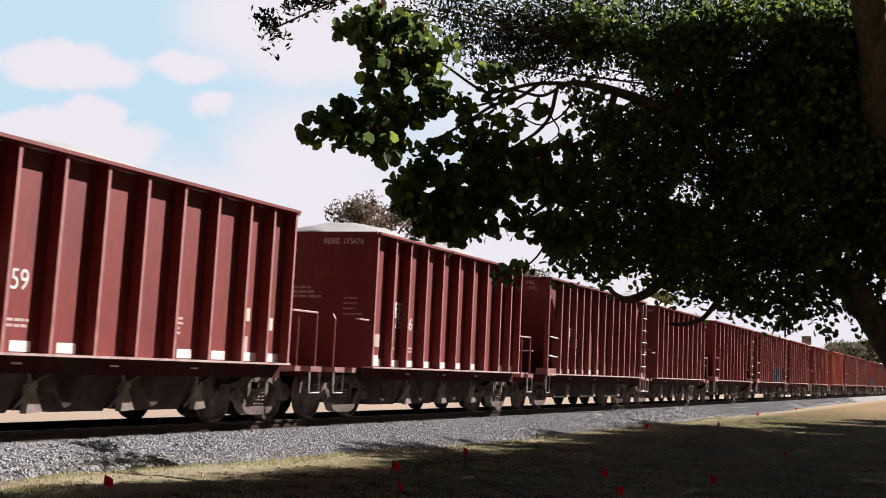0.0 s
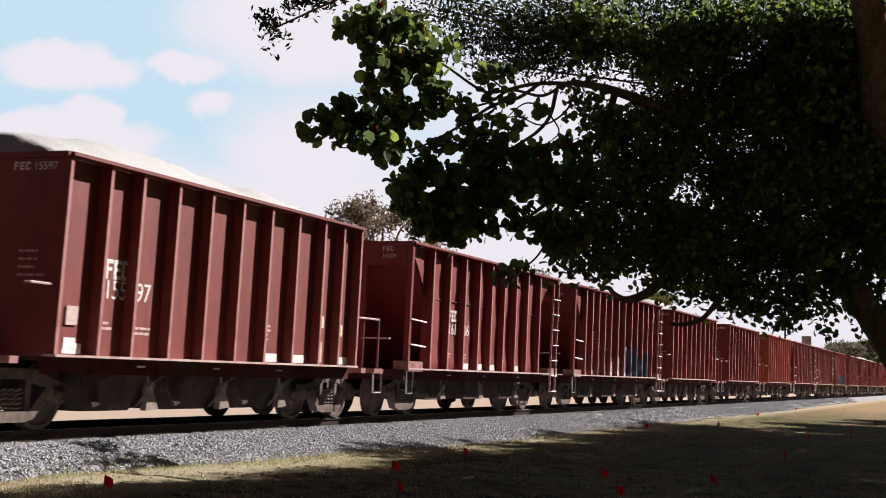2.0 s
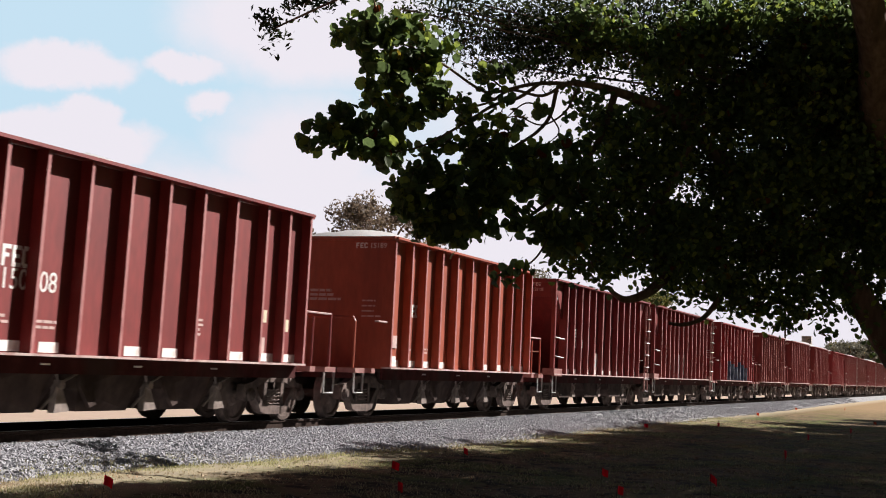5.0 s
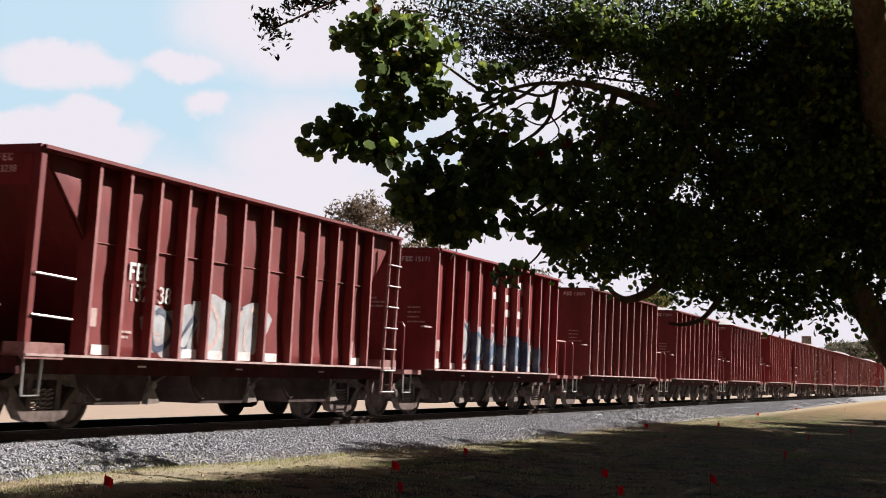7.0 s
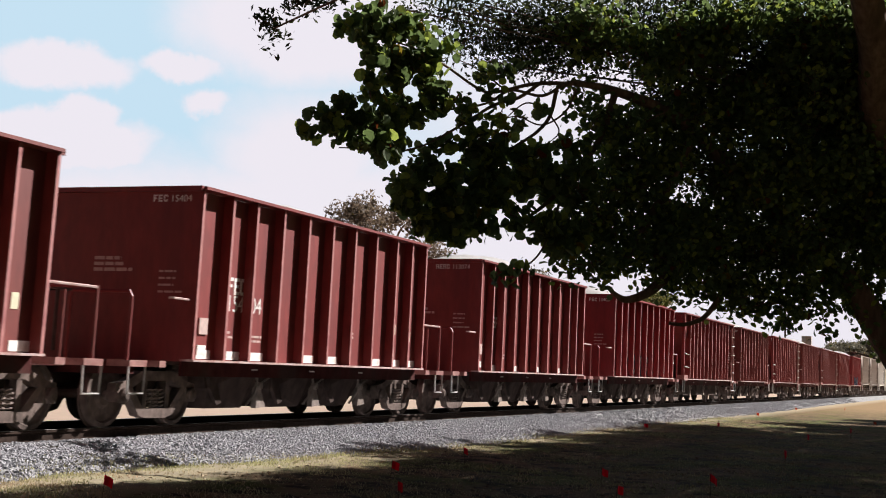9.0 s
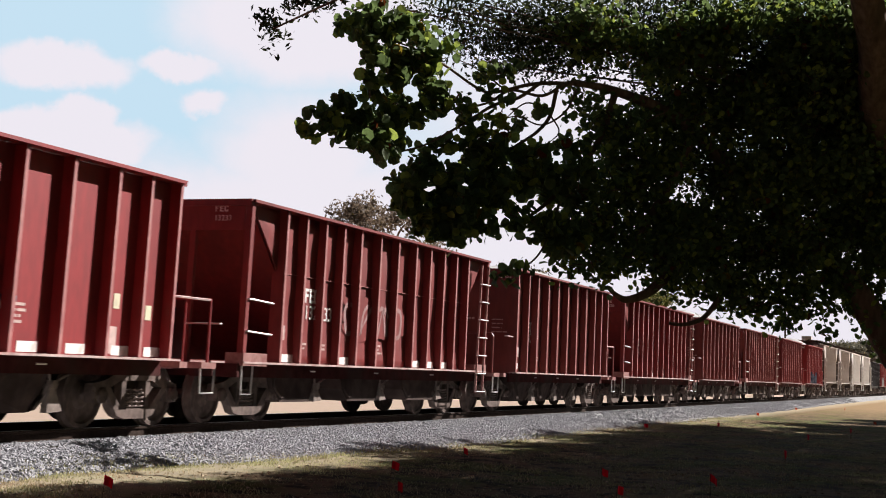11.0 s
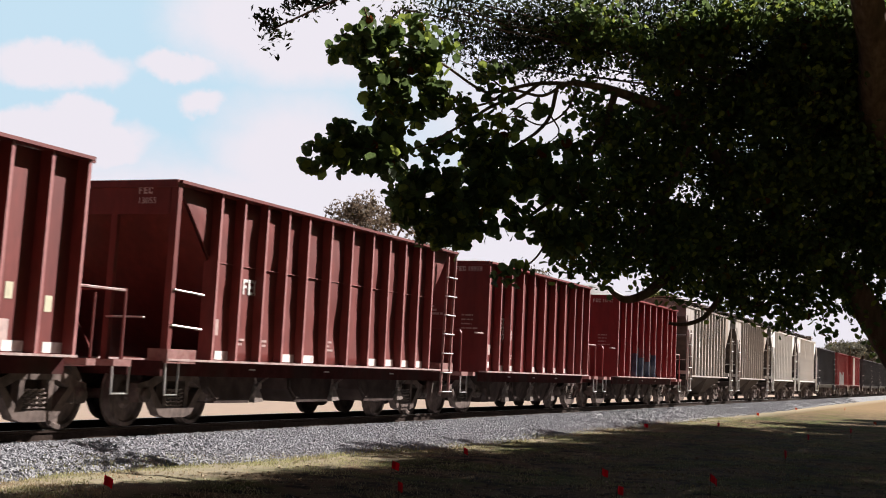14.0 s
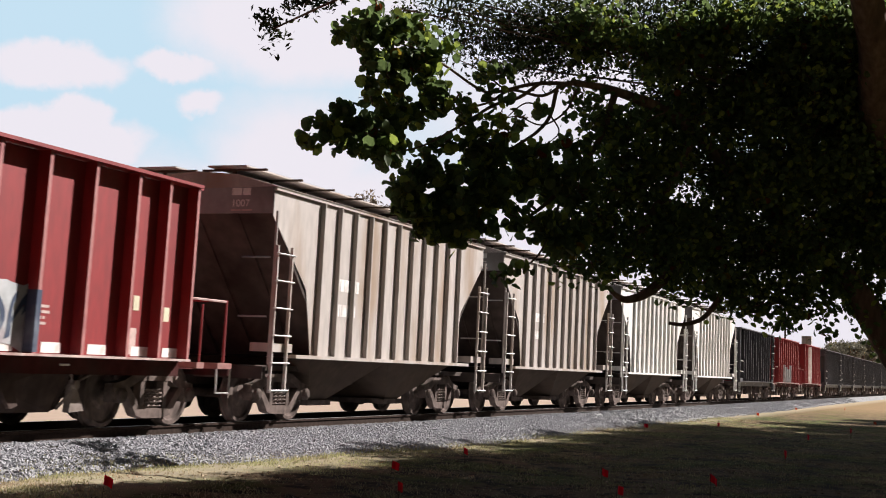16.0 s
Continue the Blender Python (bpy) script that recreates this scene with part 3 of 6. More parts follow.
def chutes(car, spans, top=0.90, low=0.24, wide=1.12, mat=None):
    """Discharge chutes: folded plates that narrow downwards, with door gear at their rear edge."""
    for a, c in spans:
        bm = bmesh.new()
        prism(bm, [(a, top), (c, top), (c - 0.04, 0.62), (c - 0.16, low), (a + 0.42, low), (a + 0.14, 0.55)], -wide, wide)
        for v in bm.verts:
            if v.co.z < 0.3:
                v.co.y *= 0.84
        chute = part("hopper_chute", bm, mat or CHUTE_STEEL, car, "dust-covered discharge chute")
        for side in (-1, 1):
            y = side * (wide - 0.02)
            bm = bmesh.new()
            prism(bm, [(c + 0.02, 0.66), (c + 0.10, 0.58), (c + 0.30, low + 0.02), (c - 0.02, low)], y - 0.05, y + 0.05)
            rod(bm, [(c + 0.06, y - 0.09, 0.60), (c + 0.06, y + 0.09, 0.60)], 0.06, 8)
            part("door_gear", bm, DUST_STEEL, chute)
            bm = bmesh.new()
            rod(bm, [(c - 0.20, y * 1.03, top - 0.04), (c - 0.02, y * 1.03, top - 0.14), (c + 0.03, y * 1.03, 0.62), (c - 0.01, y * 1.01, 0.46), (c - 0.13, y * 0.93, low + 0.04)], 0.022, 5)
            part("flange", bm, DUST_STEEL, chute)
            bm = bmesh.new()
            prism(bm, [(a + 0.12, top - 0.06), (a + 0.30, top - 0.06), (a + 0.56, low + 0.10), (a + 0.42, low + 0.06), (a + 0.16, 0.58)], y, y + side * 0.06)
            part("stiffener", bm, CHUTE_STEEL, chute)
            bm = bmesh.new()
            rod(bm, [(c + 0.08, y, 0.60), (c + 0.75, y * 1.04, 0.86)], 0.016, 5)
            part("door_link", bm, DUST_STEEL, chute)
            bm = bmesh.new()
            rod(bm, [(a + 0.95, side * 1.40, 0.86), (a + 1.15, side * 1.40, 0.86)], 0.045, 8)
            part("lamp_bracket", bm, BRIGHT_STEEL, chute)


def load_on(hl, peaks, seed, top=3.40):
    """Gravel heaped along the middle of a car body."""
    rnd = random.Random(seed)
    nx, ny = 46, 15
    verts, faces = [], []
    for i in range(nx + 1):
        x = -hl + 0.06 + (2 * hl - 0.12) * i / nx
        for j in range(ny + 1):
            y = -1.40 + 2.80 * j / ny
            h = max(max(0, 1 - ((x - px) / pw) ** 2) * ph for px, pw, ph in peaks)
            h *= max(0, 1 - (y / 1.5) ** 2)
            h += 0.05 * noise.noise((x * 2.1 + seed, y * 2.1, 0.3)) + 0.025 * noise.noise((x * 7, y * 7, seed))
            edge = min(1, (1.40 - abs(y)) / 0.12, (hl - 0.06 - abs(x)) / 0.12)
            verts.append((x, y, top - 0.22 + (h + 0.14) * edge))
            if i < nx and j < ny:
                k = i * (ny + 1) + j
                faces.append((k, k + ny + 1, k + ny + 2, k + 1))
    me = bpy.data.meshes.new("gravel_load")
    me.from_pydata(verts, [], faces)
    me.materials.append(GRAVEL)
    for p in me.polygons:
        p.use_smooth = True
    return tagged(new("gravel_load", me), "pale crushed-stone load heaped in a hopper car", "gravel", "gravel loads", "stuff")


A_RIBS = (-4.46, -3.57, -2.80, -1.88, -0.95, 0.0, 0.95, 1.92, 2.92, 3.70, 4.46)
B_RIBS = (-4.43, -3.71, -2.96, -2.21, -1.46, -0.56, 0.32, 1.25, 2.05, 2.85, 3.60, 4.35)
C_RIBS = (-4.0, -3.0, -2.03, -1.09, -0.22, 0.71, 1.62, 2.56, 3.60)


def side_frame_parts(car, hl, mat, z_top=3.50):
    for side in (-1, 1):
        o, i = side * (OUT + 0.05), side * (SKIN - 0.05)
        boxes("top_chord", [(-hl, hl, min(o, i), max(o, i), z_top - 0.045, z_top)], mat, car)
        boxes("sill_ledge", [(-hl, hl, min(side * 1.40, side * (OUT + 0.03)), max(side * 1.40, side * (OUT + 0.03)), 0.953, 0.985)], LEDGE_PALE, car, "pale sunlit ledge along the side sill")
        boxes("side_sill", [(-hl, hl, min(side * 1.40, side * 1.44), max(side * 1.40, side * 1.44), 0.74, 0.953)], SILL_DARK, car)


def hopper_short(mat):
    """The shorter open hopper car with vertical ends and open platforms."""
    hl = 4.50
    car = tagged(new("hopper_car"), "oxide-red ribbed steel hopper car heaped with gravel", "railway wagon", "cars of the freight train")
    for s in (-1, 1):
        bm = bmesh.new()
        sheet(bm, [(-hl, 0.95), (hl, 0.95), (hl, 3.45), (-hl, 3.45)], s * SKIN)
        part("side_sheet", bm, mat, car)
        boxes("end_sheet", [(min(s * hl, s * (hl - 0.012)), max(s * hl, s * (hl - 0.012)), -SKIN, SKIN, 0.95, 3.45)], mat, car, "plain end sheet with small stencils")
    boxes("floor", [(-hl + 0.02, hl - 0.02, -SKIN + 0.01, SKIN - 0.01, 0.90, 0.96)], UNDER_STEEL, car)
    side_frame_parts(car, hl, mat)
    for s in (-1, 1):
        a, c = sorted((s * (hl - 0.05), s * (hl + 0.07)))
        boxes("end_chord", [(a, c, -OUT, OUT, 3.43, 3.505)], mat, car)
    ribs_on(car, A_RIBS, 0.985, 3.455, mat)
    for s in (-1, 1):
        a, c = sorted((s * hl, s * 5.86))
        boxes("end_platform", [(a, c, -0.95, 0.95, 0.84, 0.90), (s * 5.86 - 0.05, s * 5.86 + 0.05, -1.5, 1.5, 0.76, 0.93)], SILL_DARK, car)
    # corner plates, steps and rails of the platforms
    for y in (-1, 1):
        ya, yb = sorted((y * 1.20, y * 1.56))
        for xa, xb in ((-6.02, -5.60), (-5.28, -5.12), (5.40, 5.82), (4.80, 5.0)):
            boxes("corner_plate", [(xa, xb, ya, yb, 0.86, 0.95)], DUSTY_RED, car, "dusty corner plate")
        stirrup(car, -6.0, y * 1.53)
        stirrup(car, 5.42, y * 1.53)
        grab(car, [(-6.0, y * 1.5, 0.93), (-6.0, y * 1.5, 1.80), (-6.0, y * 1.46, 1.87), (-6.0, y * 0.55, 1.87), (-6.0, y * 0.52, 1.80), (-6.0, y * 0.52, 0.93)], 0.026, mat)
        grab(car, [(-4.49, y * 1.46, 1.84), (-4.56, y * 1.52, 1.84), (-4.98, y * 1.52, 1.84), (-5.02, y * 1.46, 1.84)], 0.018, LEDGE_PALE)
        grab(car, [(4.5, y * 1.5, 1.87), (5.62, y * 1.5, 1.87)], 0.02, LEDGE_PALE)
        grab(car, [(5.65, y * 1.5, 0.93), (5.65, y * 1.5, 1.88), (5.65, y * 0.7, 1.88), (5.65, y * 0.7, 0.93)], 0.026, mat)
        grab(car, [(4.95, y * 1.5, 0.93), (4.95, y * 1.5, 1.80)], 0.018, mat)
    bm = bmesh.new()
    rod(bm, [(-4.9, 0.5, 1.05), (-4.9, 0.5, 1.95)], 0.03)
    rod(bm, [(-4.9 + 0.24 * math.cos(k * 0.7854), 0.5 + 0.24 * math.sin(k * 0.7854), 1.95) for k in range(9)], 0.015, 5)
    part("hand_brake", bm, STEEL_DUSTY, car)
    chutes(car, [(-3.35, -1.62), (-1.30, 0.45), (0.75, 2.40)])
    running_gear(car, hl, 6.25, 4.51)
    return car, hl


def dented_sheet(car, hl, bay, knee, side, mat):
    """Side sheet that runs up to the corners above the sloping ends, bulged and dented between the ribs."""
    nx, nz = 110, 14
    verts, faces = [], []
    x0, x1 = -hl + 0.22, hl - 0.10
    for i in range(nx + 1):
        x = x0 + (x1 - x0) * i / nx
        low = 0.95
        if x < -bay:
            low = 2.43 + (-bay - x) * 0.985
        elif x > knee:
            low = 2.20 + (x - knee) * 1.0
        low = min(low, 3.43)
        for j in range(nz + 1):
            z = low + (3.45 - low) * j / nz
            d = 0.030 * noise.noise((x * 1.1 + 3 * side, z * 1.5, 0.5)) + 0.014 * noise.noise((x * 3.1, z * 3.3, 2.5))
            d = (0.022 + d) * min(1, max(0, (z - 1.12) / 0.3))
            verts.append((x, side * (LONG - 0.004 - max(0, d)), z))
    for i in range(nx):
        for j in range(nz):
            k = i * (nz + 1) + j
            faces.append((k, k + nz + 1, k + nz + 2, k + 1) if side < 0 else (k, k + 1, k + nz + 2, k + nz + 1))
    me = bpy.data.meshes.new("side_sheet")
    me.from_pydata(verts, [], faces)
    me.materials.append(mat)
    for p in me.polygons:
        p.use_smooth = True
    ob = new("side_sheet", me)
    ob.parent = car
    solid = ob.modifiers.new("thickness", "SOLIDIFY")
    solid.thickness = 0.012
    return tagged(ob, "dented side sheet")


def hopper_long(mat, hl, ribs, ladder_mat):
    """The longer open hopper car: sloping end sheets behind open corners, ladder at one corner."""
    car = tagged(new("hopper_car"), "oxide-red open hopper car with sloping ends and ribbed sides", "railway wagon", "cars of the freight train")
    bay, knee = -ribs[0], ribs[-1]
    for s in (-1, 1):
        dented_sheet(car, hl, bay, knee, s, mat)
        x_end = s * (hl - 0.01)
        edge = s * (bay if s < 0 else knee)
        bm = bmesh.new()
        prism(bm, [(x_end - s * 0.22, 3.44), (s * (abs(edge) - 0.0), 2.40), (s * (abs(edge) - 1.45), 1.0), (s * (abs(edge) - 1.51), 1.0), (x_end - s * 0.30, 3.44)], -SKIN + 0.01, SKIN - 0.01)
        part("slope_sheet", bm, mat, car, "end sheet sloping inwards")
        boxes("end_panel", [(min(x_end, x_end - s * 0.012), max(x_end, x_end - s * 0.012), -SKIN - 0.03, SKIN + 0.03, 3.02, 3.42)], mat, car)
    side_frame_parts(car, hl, mat)
    for s in (-1, 1):
        a, c = sorted((s * (hl - 0.10), s * (hl + 0.05)))
        boxes("end_chord", [(a, c, -OUT, OUT, 3.40, 3.505)], mat, car)
        for y in (-1, 1):
            ya, yb = sorted((y * (OUT - 0.11), y * OUT))
            boxes("corner_post", [(s * (hl - 0.04) - 0.05, s * (hl - 0.04) + 0.05, ya, yb, 0.985, 3.455)], mat, car)
            xa, xb = sorted((s * (hl - 0.75), s * (hl + 0.02)))
            ya, yb = sorted((y * 1.30, y * (OUT + 0.02)))
            boxes("corner_plate", [(xa, xb, ya, yb, 0.92, 1.12)], DUSTY_RED, car, "dusty corner plate")
        a, c = sorted((s * (hl - 1.6), s * (hl + 0.03)))
        boxes("end_platform", [(a, c, -1.30, 1.30, 0.80, 0.90), (s * hl - 0.06, s * hl + 0.06, -1.55, 1.55, 0.74, 0.95)], SILL_DARK, car)
        for y in (-0.55, 0.55):
            boxes("end_post", [(s * (hl - 0.06) - 0.04, s * (hl - 0.06) + 0.04, y - 0.05, y + 0.05, 0.9, 3.2)], mat, car)
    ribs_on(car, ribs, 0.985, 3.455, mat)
    for y in (-1, 1):
        for z in (1.95, 1.45):
            grab(car, [(-hl + 0.02, y * 1.56, z), (-hl + 0.05, y * 1.62, z), (-hl + 0.85, y * 1.62, z - 0.03), (-hl + 0.9, y * 1.5, z - 0.03)])
        stirrup(car, -hl + 0.05, y * 1.56, 0.93, 0.48, 0.34)
        grab(car, [(-hl - 0.02, y * 1.2, 1.55), (-hl - 0.06, y * 1.2, 1.55), (-hl - 0.06, y * 0.6, 1.55), (-hl - 0.02, y * 0.6, 1.55)])
    for turn in (0, 180):
        bm_side = ladder(car, hl - 0.56, hl - 0.10, -OUT - 0.03, 0.48, 3.36, ladder_mat, lean=0.12)
        if turn:
            bm_side.matrix_basis = pose(0, 0, 0, 0, 0, 180)
    step = (knee + bay) / 3
    chutes(car, [(-bay + 0.5, -bay + step - 0.75), (-bay + step + 0.3, -bay + 2 * step - 0.75), (-bay + 2 * step + 0.3, knee - 0.6)], low=0.33, wide=1.16)
    running_gear(car, hl, hl + 0.45, hl - 1.2)
    return car, hl


def covered_hopper(mat):
    """Grey covered hopper: peaked roof with walkways, side sheets cut off above sloping ends, two discharge bays."""
    hl, eave = 5.20, 3.84
    car = tagged(new("covered_hopper_car"), "weathered grey covered hopper car with rust stains", "railway wagon", "cars of the freight train")
    for s in (-1, 1):
        bm = bmesh.new()
        sheet(bm, [(-hl + 1.66, 1.10), (hl - 1.66, 1.10), (hl - 1.35, 2.25), (hl, 3.36), (hl, eave), (-hl, eave), (-hl, 3.36), (-hl + 1.35, 2.25)], s * SKIN)
        part("side_sheet", bm, mat, car, "ribbed grey side sheet streaked with dirt")
        bm = bmesh.new()
        prism(bm, [(-SKIN + 0.01, 3.40), (SKIN - 0.01, 3.40), (SKIN - 0.01, eave), (0.75, eave + 0.20), (0.0, eave + 0.25), (-0.75, eave + 0.20), (-SKIN + 0.01, eave)], s * hl - 0.02, s * hl + 0.02, "x")
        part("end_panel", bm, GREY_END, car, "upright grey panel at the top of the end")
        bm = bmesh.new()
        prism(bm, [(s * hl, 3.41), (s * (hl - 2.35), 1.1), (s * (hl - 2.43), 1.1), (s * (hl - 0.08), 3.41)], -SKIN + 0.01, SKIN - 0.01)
        part("slope_sheet", bm, GREY_BROWN, car, "dark brown sloping end sheet")
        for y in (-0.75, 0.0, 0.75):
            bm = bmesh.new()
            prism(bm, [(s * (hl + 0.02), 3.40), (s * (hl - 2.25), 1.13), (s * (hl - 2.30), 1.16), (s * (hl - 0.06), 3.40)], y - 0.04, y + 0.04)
            part("end_stiffener", bm, GREY_BROWN, car)
    bm = bmesh.new()
    prism(bm, [(-1.50, eave), (-0.75, eave + 0.21), (0, eave + 0.27), (0.75, eave + 0.21), (1.50, eave), (0, eave - 0.02)], -hl - 0.02, hl + 0.02, "x")
    part("roof", bm, mat, car, "low peaked roof")
    for y in (-0.66, 0.66):
        roof_walk = boxes("roof_walk", [(-hl - 0.25, hl + 0.25, y - 0.36, y + 0.36, eave + 0.30, eave + 0.325)], GREY_PAINT, car, "raised walkway along the roof")
        bracket = boxes("bracket", [(-0.025, 0.025, y - 0.60, y + 0.60, eave + 0.265, eave + 0.30), (-0.025, 0.025, y - 0.03, y + 0.03, eave + 0.19, eave + 0.265)], GREY_DEEP, roof_walk)
        bracket.matrix_basis = pose(-hl + 0.02, 0, 0)
        for k in range(1, 9):
            repeat(bracket, -hl + 0.02 + (2 * hl - 0.04) * k / 8, 0, 0)
    for k in range(4):
        bm = bmesh.new()
        rod(bm, [(-3.4 + 2.27 * k, 0, eave + 0.24), (-3.4 + 2.27 * k, 0, eave + 0.36)], 0.28, 14)
        part("roof_hatch", bm, mat, car)
    for s in (-1, 1):
        a, c = sorted((s * (SKIN - 0.05), s * (SKIN + 0.05)))
        boxes("top_chord", [(-hl, hl, a, c, eave - 0.06, eave + 0.01)], mat, car)
        a, c = sorted((s * (SKIN - 0.05), s * (SKIN + 0.10)))
        boxes("side_sill", [(-hl + 0.95, hl - 0.95, a, c, 1.07, 1.13)], mat, car)
        a, c = sorted((s * (hl - 2.2), s * (hl + 0.1)))
        boxes("end_platform", [(a, c, -1.0, 1.0, 0.85, 0.94), (s * (hl + 0.1) - 0.06, s * (hl + 0.1) + 0.06, -1.5, 1.5, 0.72, 0.92)], GREY_BROWN, car)
        for y in (-1, 1):
            bm = bmesh.new()
            x = s * (hl - 0.02)
            rod(bm, [(x, y * 1.50, 0.95), (x, y * 1.50, 3.44)], 0.024, 6)
            part("corner_post", bm, GREY_PAINT, car, "thin upright at the corner")
            a, c = sorted((s * (hl - 0.80), s * (hl - 0.02)))
            ya, yb = sorted((y * 1.15, y * 1.52))
            boxes("step_plate", [(a, c, ya, yb, 1.16, 1.30)], mat, car)
            bm = bmesh.new()
            rod(bm, [(s * (hl + 0.06), y * 1.46, 2.68), (s * (hl + 0.06), y * 0.95, 2.68)], 0.016, 5)
            rod(bm, [(s * (hl + 0.06), y * 1.46, 1.72), (s * (hl + 0.06), y * 0.95, 1.72)], 0.016, 5)
            part("grab_iron", bm, BRIGHT_STEEL, car)
    xs = tuple(-hl + 1.80 + (2 * hl - 3.46) * k / 10 for k in range(11))
    ribs_on(car, xs, 1.13, eave - 0.06, mat, depth=SKIN + 0.085, width=0.06)
    for turn in (0, 180):
        for x in (-hl, hl - 0.52):
            lad = ladder(car, x, x + 0.52, -1.56, 0.50, 2.88, GREY_PAINT, 0.44)
            if turn:
                lad.matrix_basis = pose(0, 0, 0, 0, 0, 180)
    for a, c in ((-hl + 1.75, -0.05), (0.05, hl - 1.75)):
        m = (a + c) / 2
        bm = bmesh.new()
        prism(bm, [(a, 1.08), (c, 1.08), (m + 0.34, 0.34), (m - 0.34, 0.34)], -1.38, 1.38)
        for v in bm.verts:
            if v.co.z < 0.5:
                v.co.y *= 0.55
        bay = part("discharge_bay", bm, GREY_DEEP, car, "dark brown pyramid-shaped discharge bay")
        boxes("outlet_gate", [(m - 0.48, m + 0.48, -0.8, 0.8, 0.24, 0.34)], STEEL_DUSTY, bay)
    running_gear(car, hl, 5.96, hl - 1.35)
    return car, hl


# ---- lettering and markings ----
def lettering(parent, text, x, y, z, size, mat, facing="side"):
    cu = bpy.data.curves.new("lettering", "FONT")
    cu.body, cu.size, cu.extrude = text, size, 0.002
    tmp = new("lettering_curve", cu)
    me = bpy.data.meshes.new_from_object(tmp.evaluated_get(bpy.context.evaluated_depsgraph_get()))
    bpy.data.objects.remove(tmp)
    me.materials.clear()
    me.materials.append(mat)
    ob = tagged(new("lettering", me), kind="stuff")
    ob.parent = parent
    ob.matrix_basis = pose(x, y, z, 90, 0, 0) if facing == "side" else pose(x, y, z, 90, 0, -90)
    return ob


MARK_BARS = {"a": ((0, 0.2, 0, 1), (0.2, 0.62, 0.8, 1), (0.2, 0.5, 0.42, 0.6)),
             "b": ((0, 0.2, 0, 1), (0.2, 0.65, 0.8, 1), (0.2, 0.55, 0.41, 0.59), (0.2, 0.65, 0, 0.2)),
             "c": ((0, 0.2, 0.12, 0.88), (0.1, 0.6, 0.8, 1), (0.1, 0.6, 0, 0.2), (0.5, 0.65, 0.66, 0.84), (0.5, 0.65, 0.16, 0.34)),
             "d": ((0, 0.18, 0, 1), (0.2, 0.6, 0.78, 1), (0.45, 0.62, 0.05, 0.75), (0.15, 0.5, 0.4, 0.56))}


def mark(parent, kinds, x, y, z, size, mat, facing="side", gap=0.82):
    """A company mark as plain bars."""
    for i, k in enumerate(kinds):
        bm = bmesh.new()
        for a, c, lo, hi in MARK_BARS[k]:
            u0, u1 = (i * gap + a) * size, (i * gap + c) * size
            if facing == "side":
                bx(bm, x + u0, x + u1, y - 0.002, y + 0.002, z + lo * size, z + hi * size)
            else:
                bx(bm, x - 0.002, x + 0.002, y - u1, y - u0, z + lo * size, z + hi * size)
        part("company_mark", bm, mat, parent)


def bars(parent, x, y, z, width, count, mat, facing="side", height=0.035, pitch=0.07, name="stencil"):
    """Rows of writing too small to read."""
    rnd = random.Random(int(x * 100 + z * 10))
    bm = bmesh.new()
    for k in range(count):
        w = width * rnd.uniform(0.6, 1.0)
        zz = z - k * pitch
        u = 0.0
        while u < w:
            v = min(w, u + rnd.uniform(0.06, 0.22))
            if facing == "side":
                bx(bm, x + u, x + v, y - 0.002, y + 0.002, zz, zz + height)
            else:
                bx(bm, x - 0.002, x + 0.002, y - v, y - u, zz, zz + height)
            u = v + 0.025
    ob = part(name, bm, mat, parent)
    ob["kind"] = "stuff"
    return ob


def spray(parent, x0, x1, z0, z1, mat, line_mat, seed, letters=3, y=-SKIN - 0.012):
    """A sprayed tag: a fill with an uneven edge and looping strokes over it."""
    rnd = random.Random(seed)
    bm = bmesh.new()
    n = 40
    outline = []
    for k in range(n):
        a = 2 * math.pi * k / n
        r = 1 + 0.16 * math.sin(3 * a + seed) + 0.12 * math.sin(7 * a + 2 * seed) + rnd.uniform(-0.06, 0.06)
        cx, sz = math.cos(a), math.sin(a)
        outline.append(((x0 + x1) / 2 + (x1 - x0) / 2 * r * math.copysign(abs(cx) ** 0.6, cx),
                        max(0.99, (z0 + z1) / 2 + (z1 - z0) / 2 * r * math.copysign(abs(sz) ** 0.6, sz))))
    hub = bm.verts.new(((x0 + x1) / 2, y, (z0 + z1) / 2))
    ring = [bm.verts.new((px, y, pz)) for px, pz in outline]
    for k in range(n):
        bm.faces.new((hub, ring[k], ring[(k + 1) % n]))
    tag = part("graffiti", bm, mat, parent, "sprayed graffiti over the lower side")
    bm = bmesh.new()
    step = (x1 - x0) / letters
    for i in range(letters):
        cx, cz = x0 + step * (i + 0.5), (z0 + z1) / 2
        a0, turns = rnd.uniform(0, 6.28), rnd.uniform(0.7, 1.3)
        last = None
        for k in range(26):
            a = a0 + k / 25 * 6.28 * turns
            px = cx + step * 0.38 * math.cos(a) + 0.05 * math.sin(2.3 * a + i)
            pz = max(1.0, cz + (z1 - z0) * 0.36 * math.sin(a * (1 + 0.35 * (i % 3))))
            w = 0.045 if mat is not RED_BROWN else 0.022
            pair = (bm.verts.new((px - w * math.cos(a), y - 0.004, pz - w * math.sin(a))), bm.verts.new((px + w * math.cos(a), y - 0.004, pz + w * math.sin(a))))
            if last:
                bm.faces.new((last[0], last[1], pair[1], pair[0]))
            last = pair
    part("graffiti_line", bm, line_mat, tag)


def rib_paint(car, xs, z0, z1, mat):
    # paint sprayed over the ribs between the tagged panels
    for k, x in enumerate(xs):
        boxes("graffiti", [(x - 0.046, x + 0.046, -OUT - 0.004, -SKIN - 0.003, z0, z1 - 0.12 * (k % 3))], mat, car, "sprayed paint over a rib")


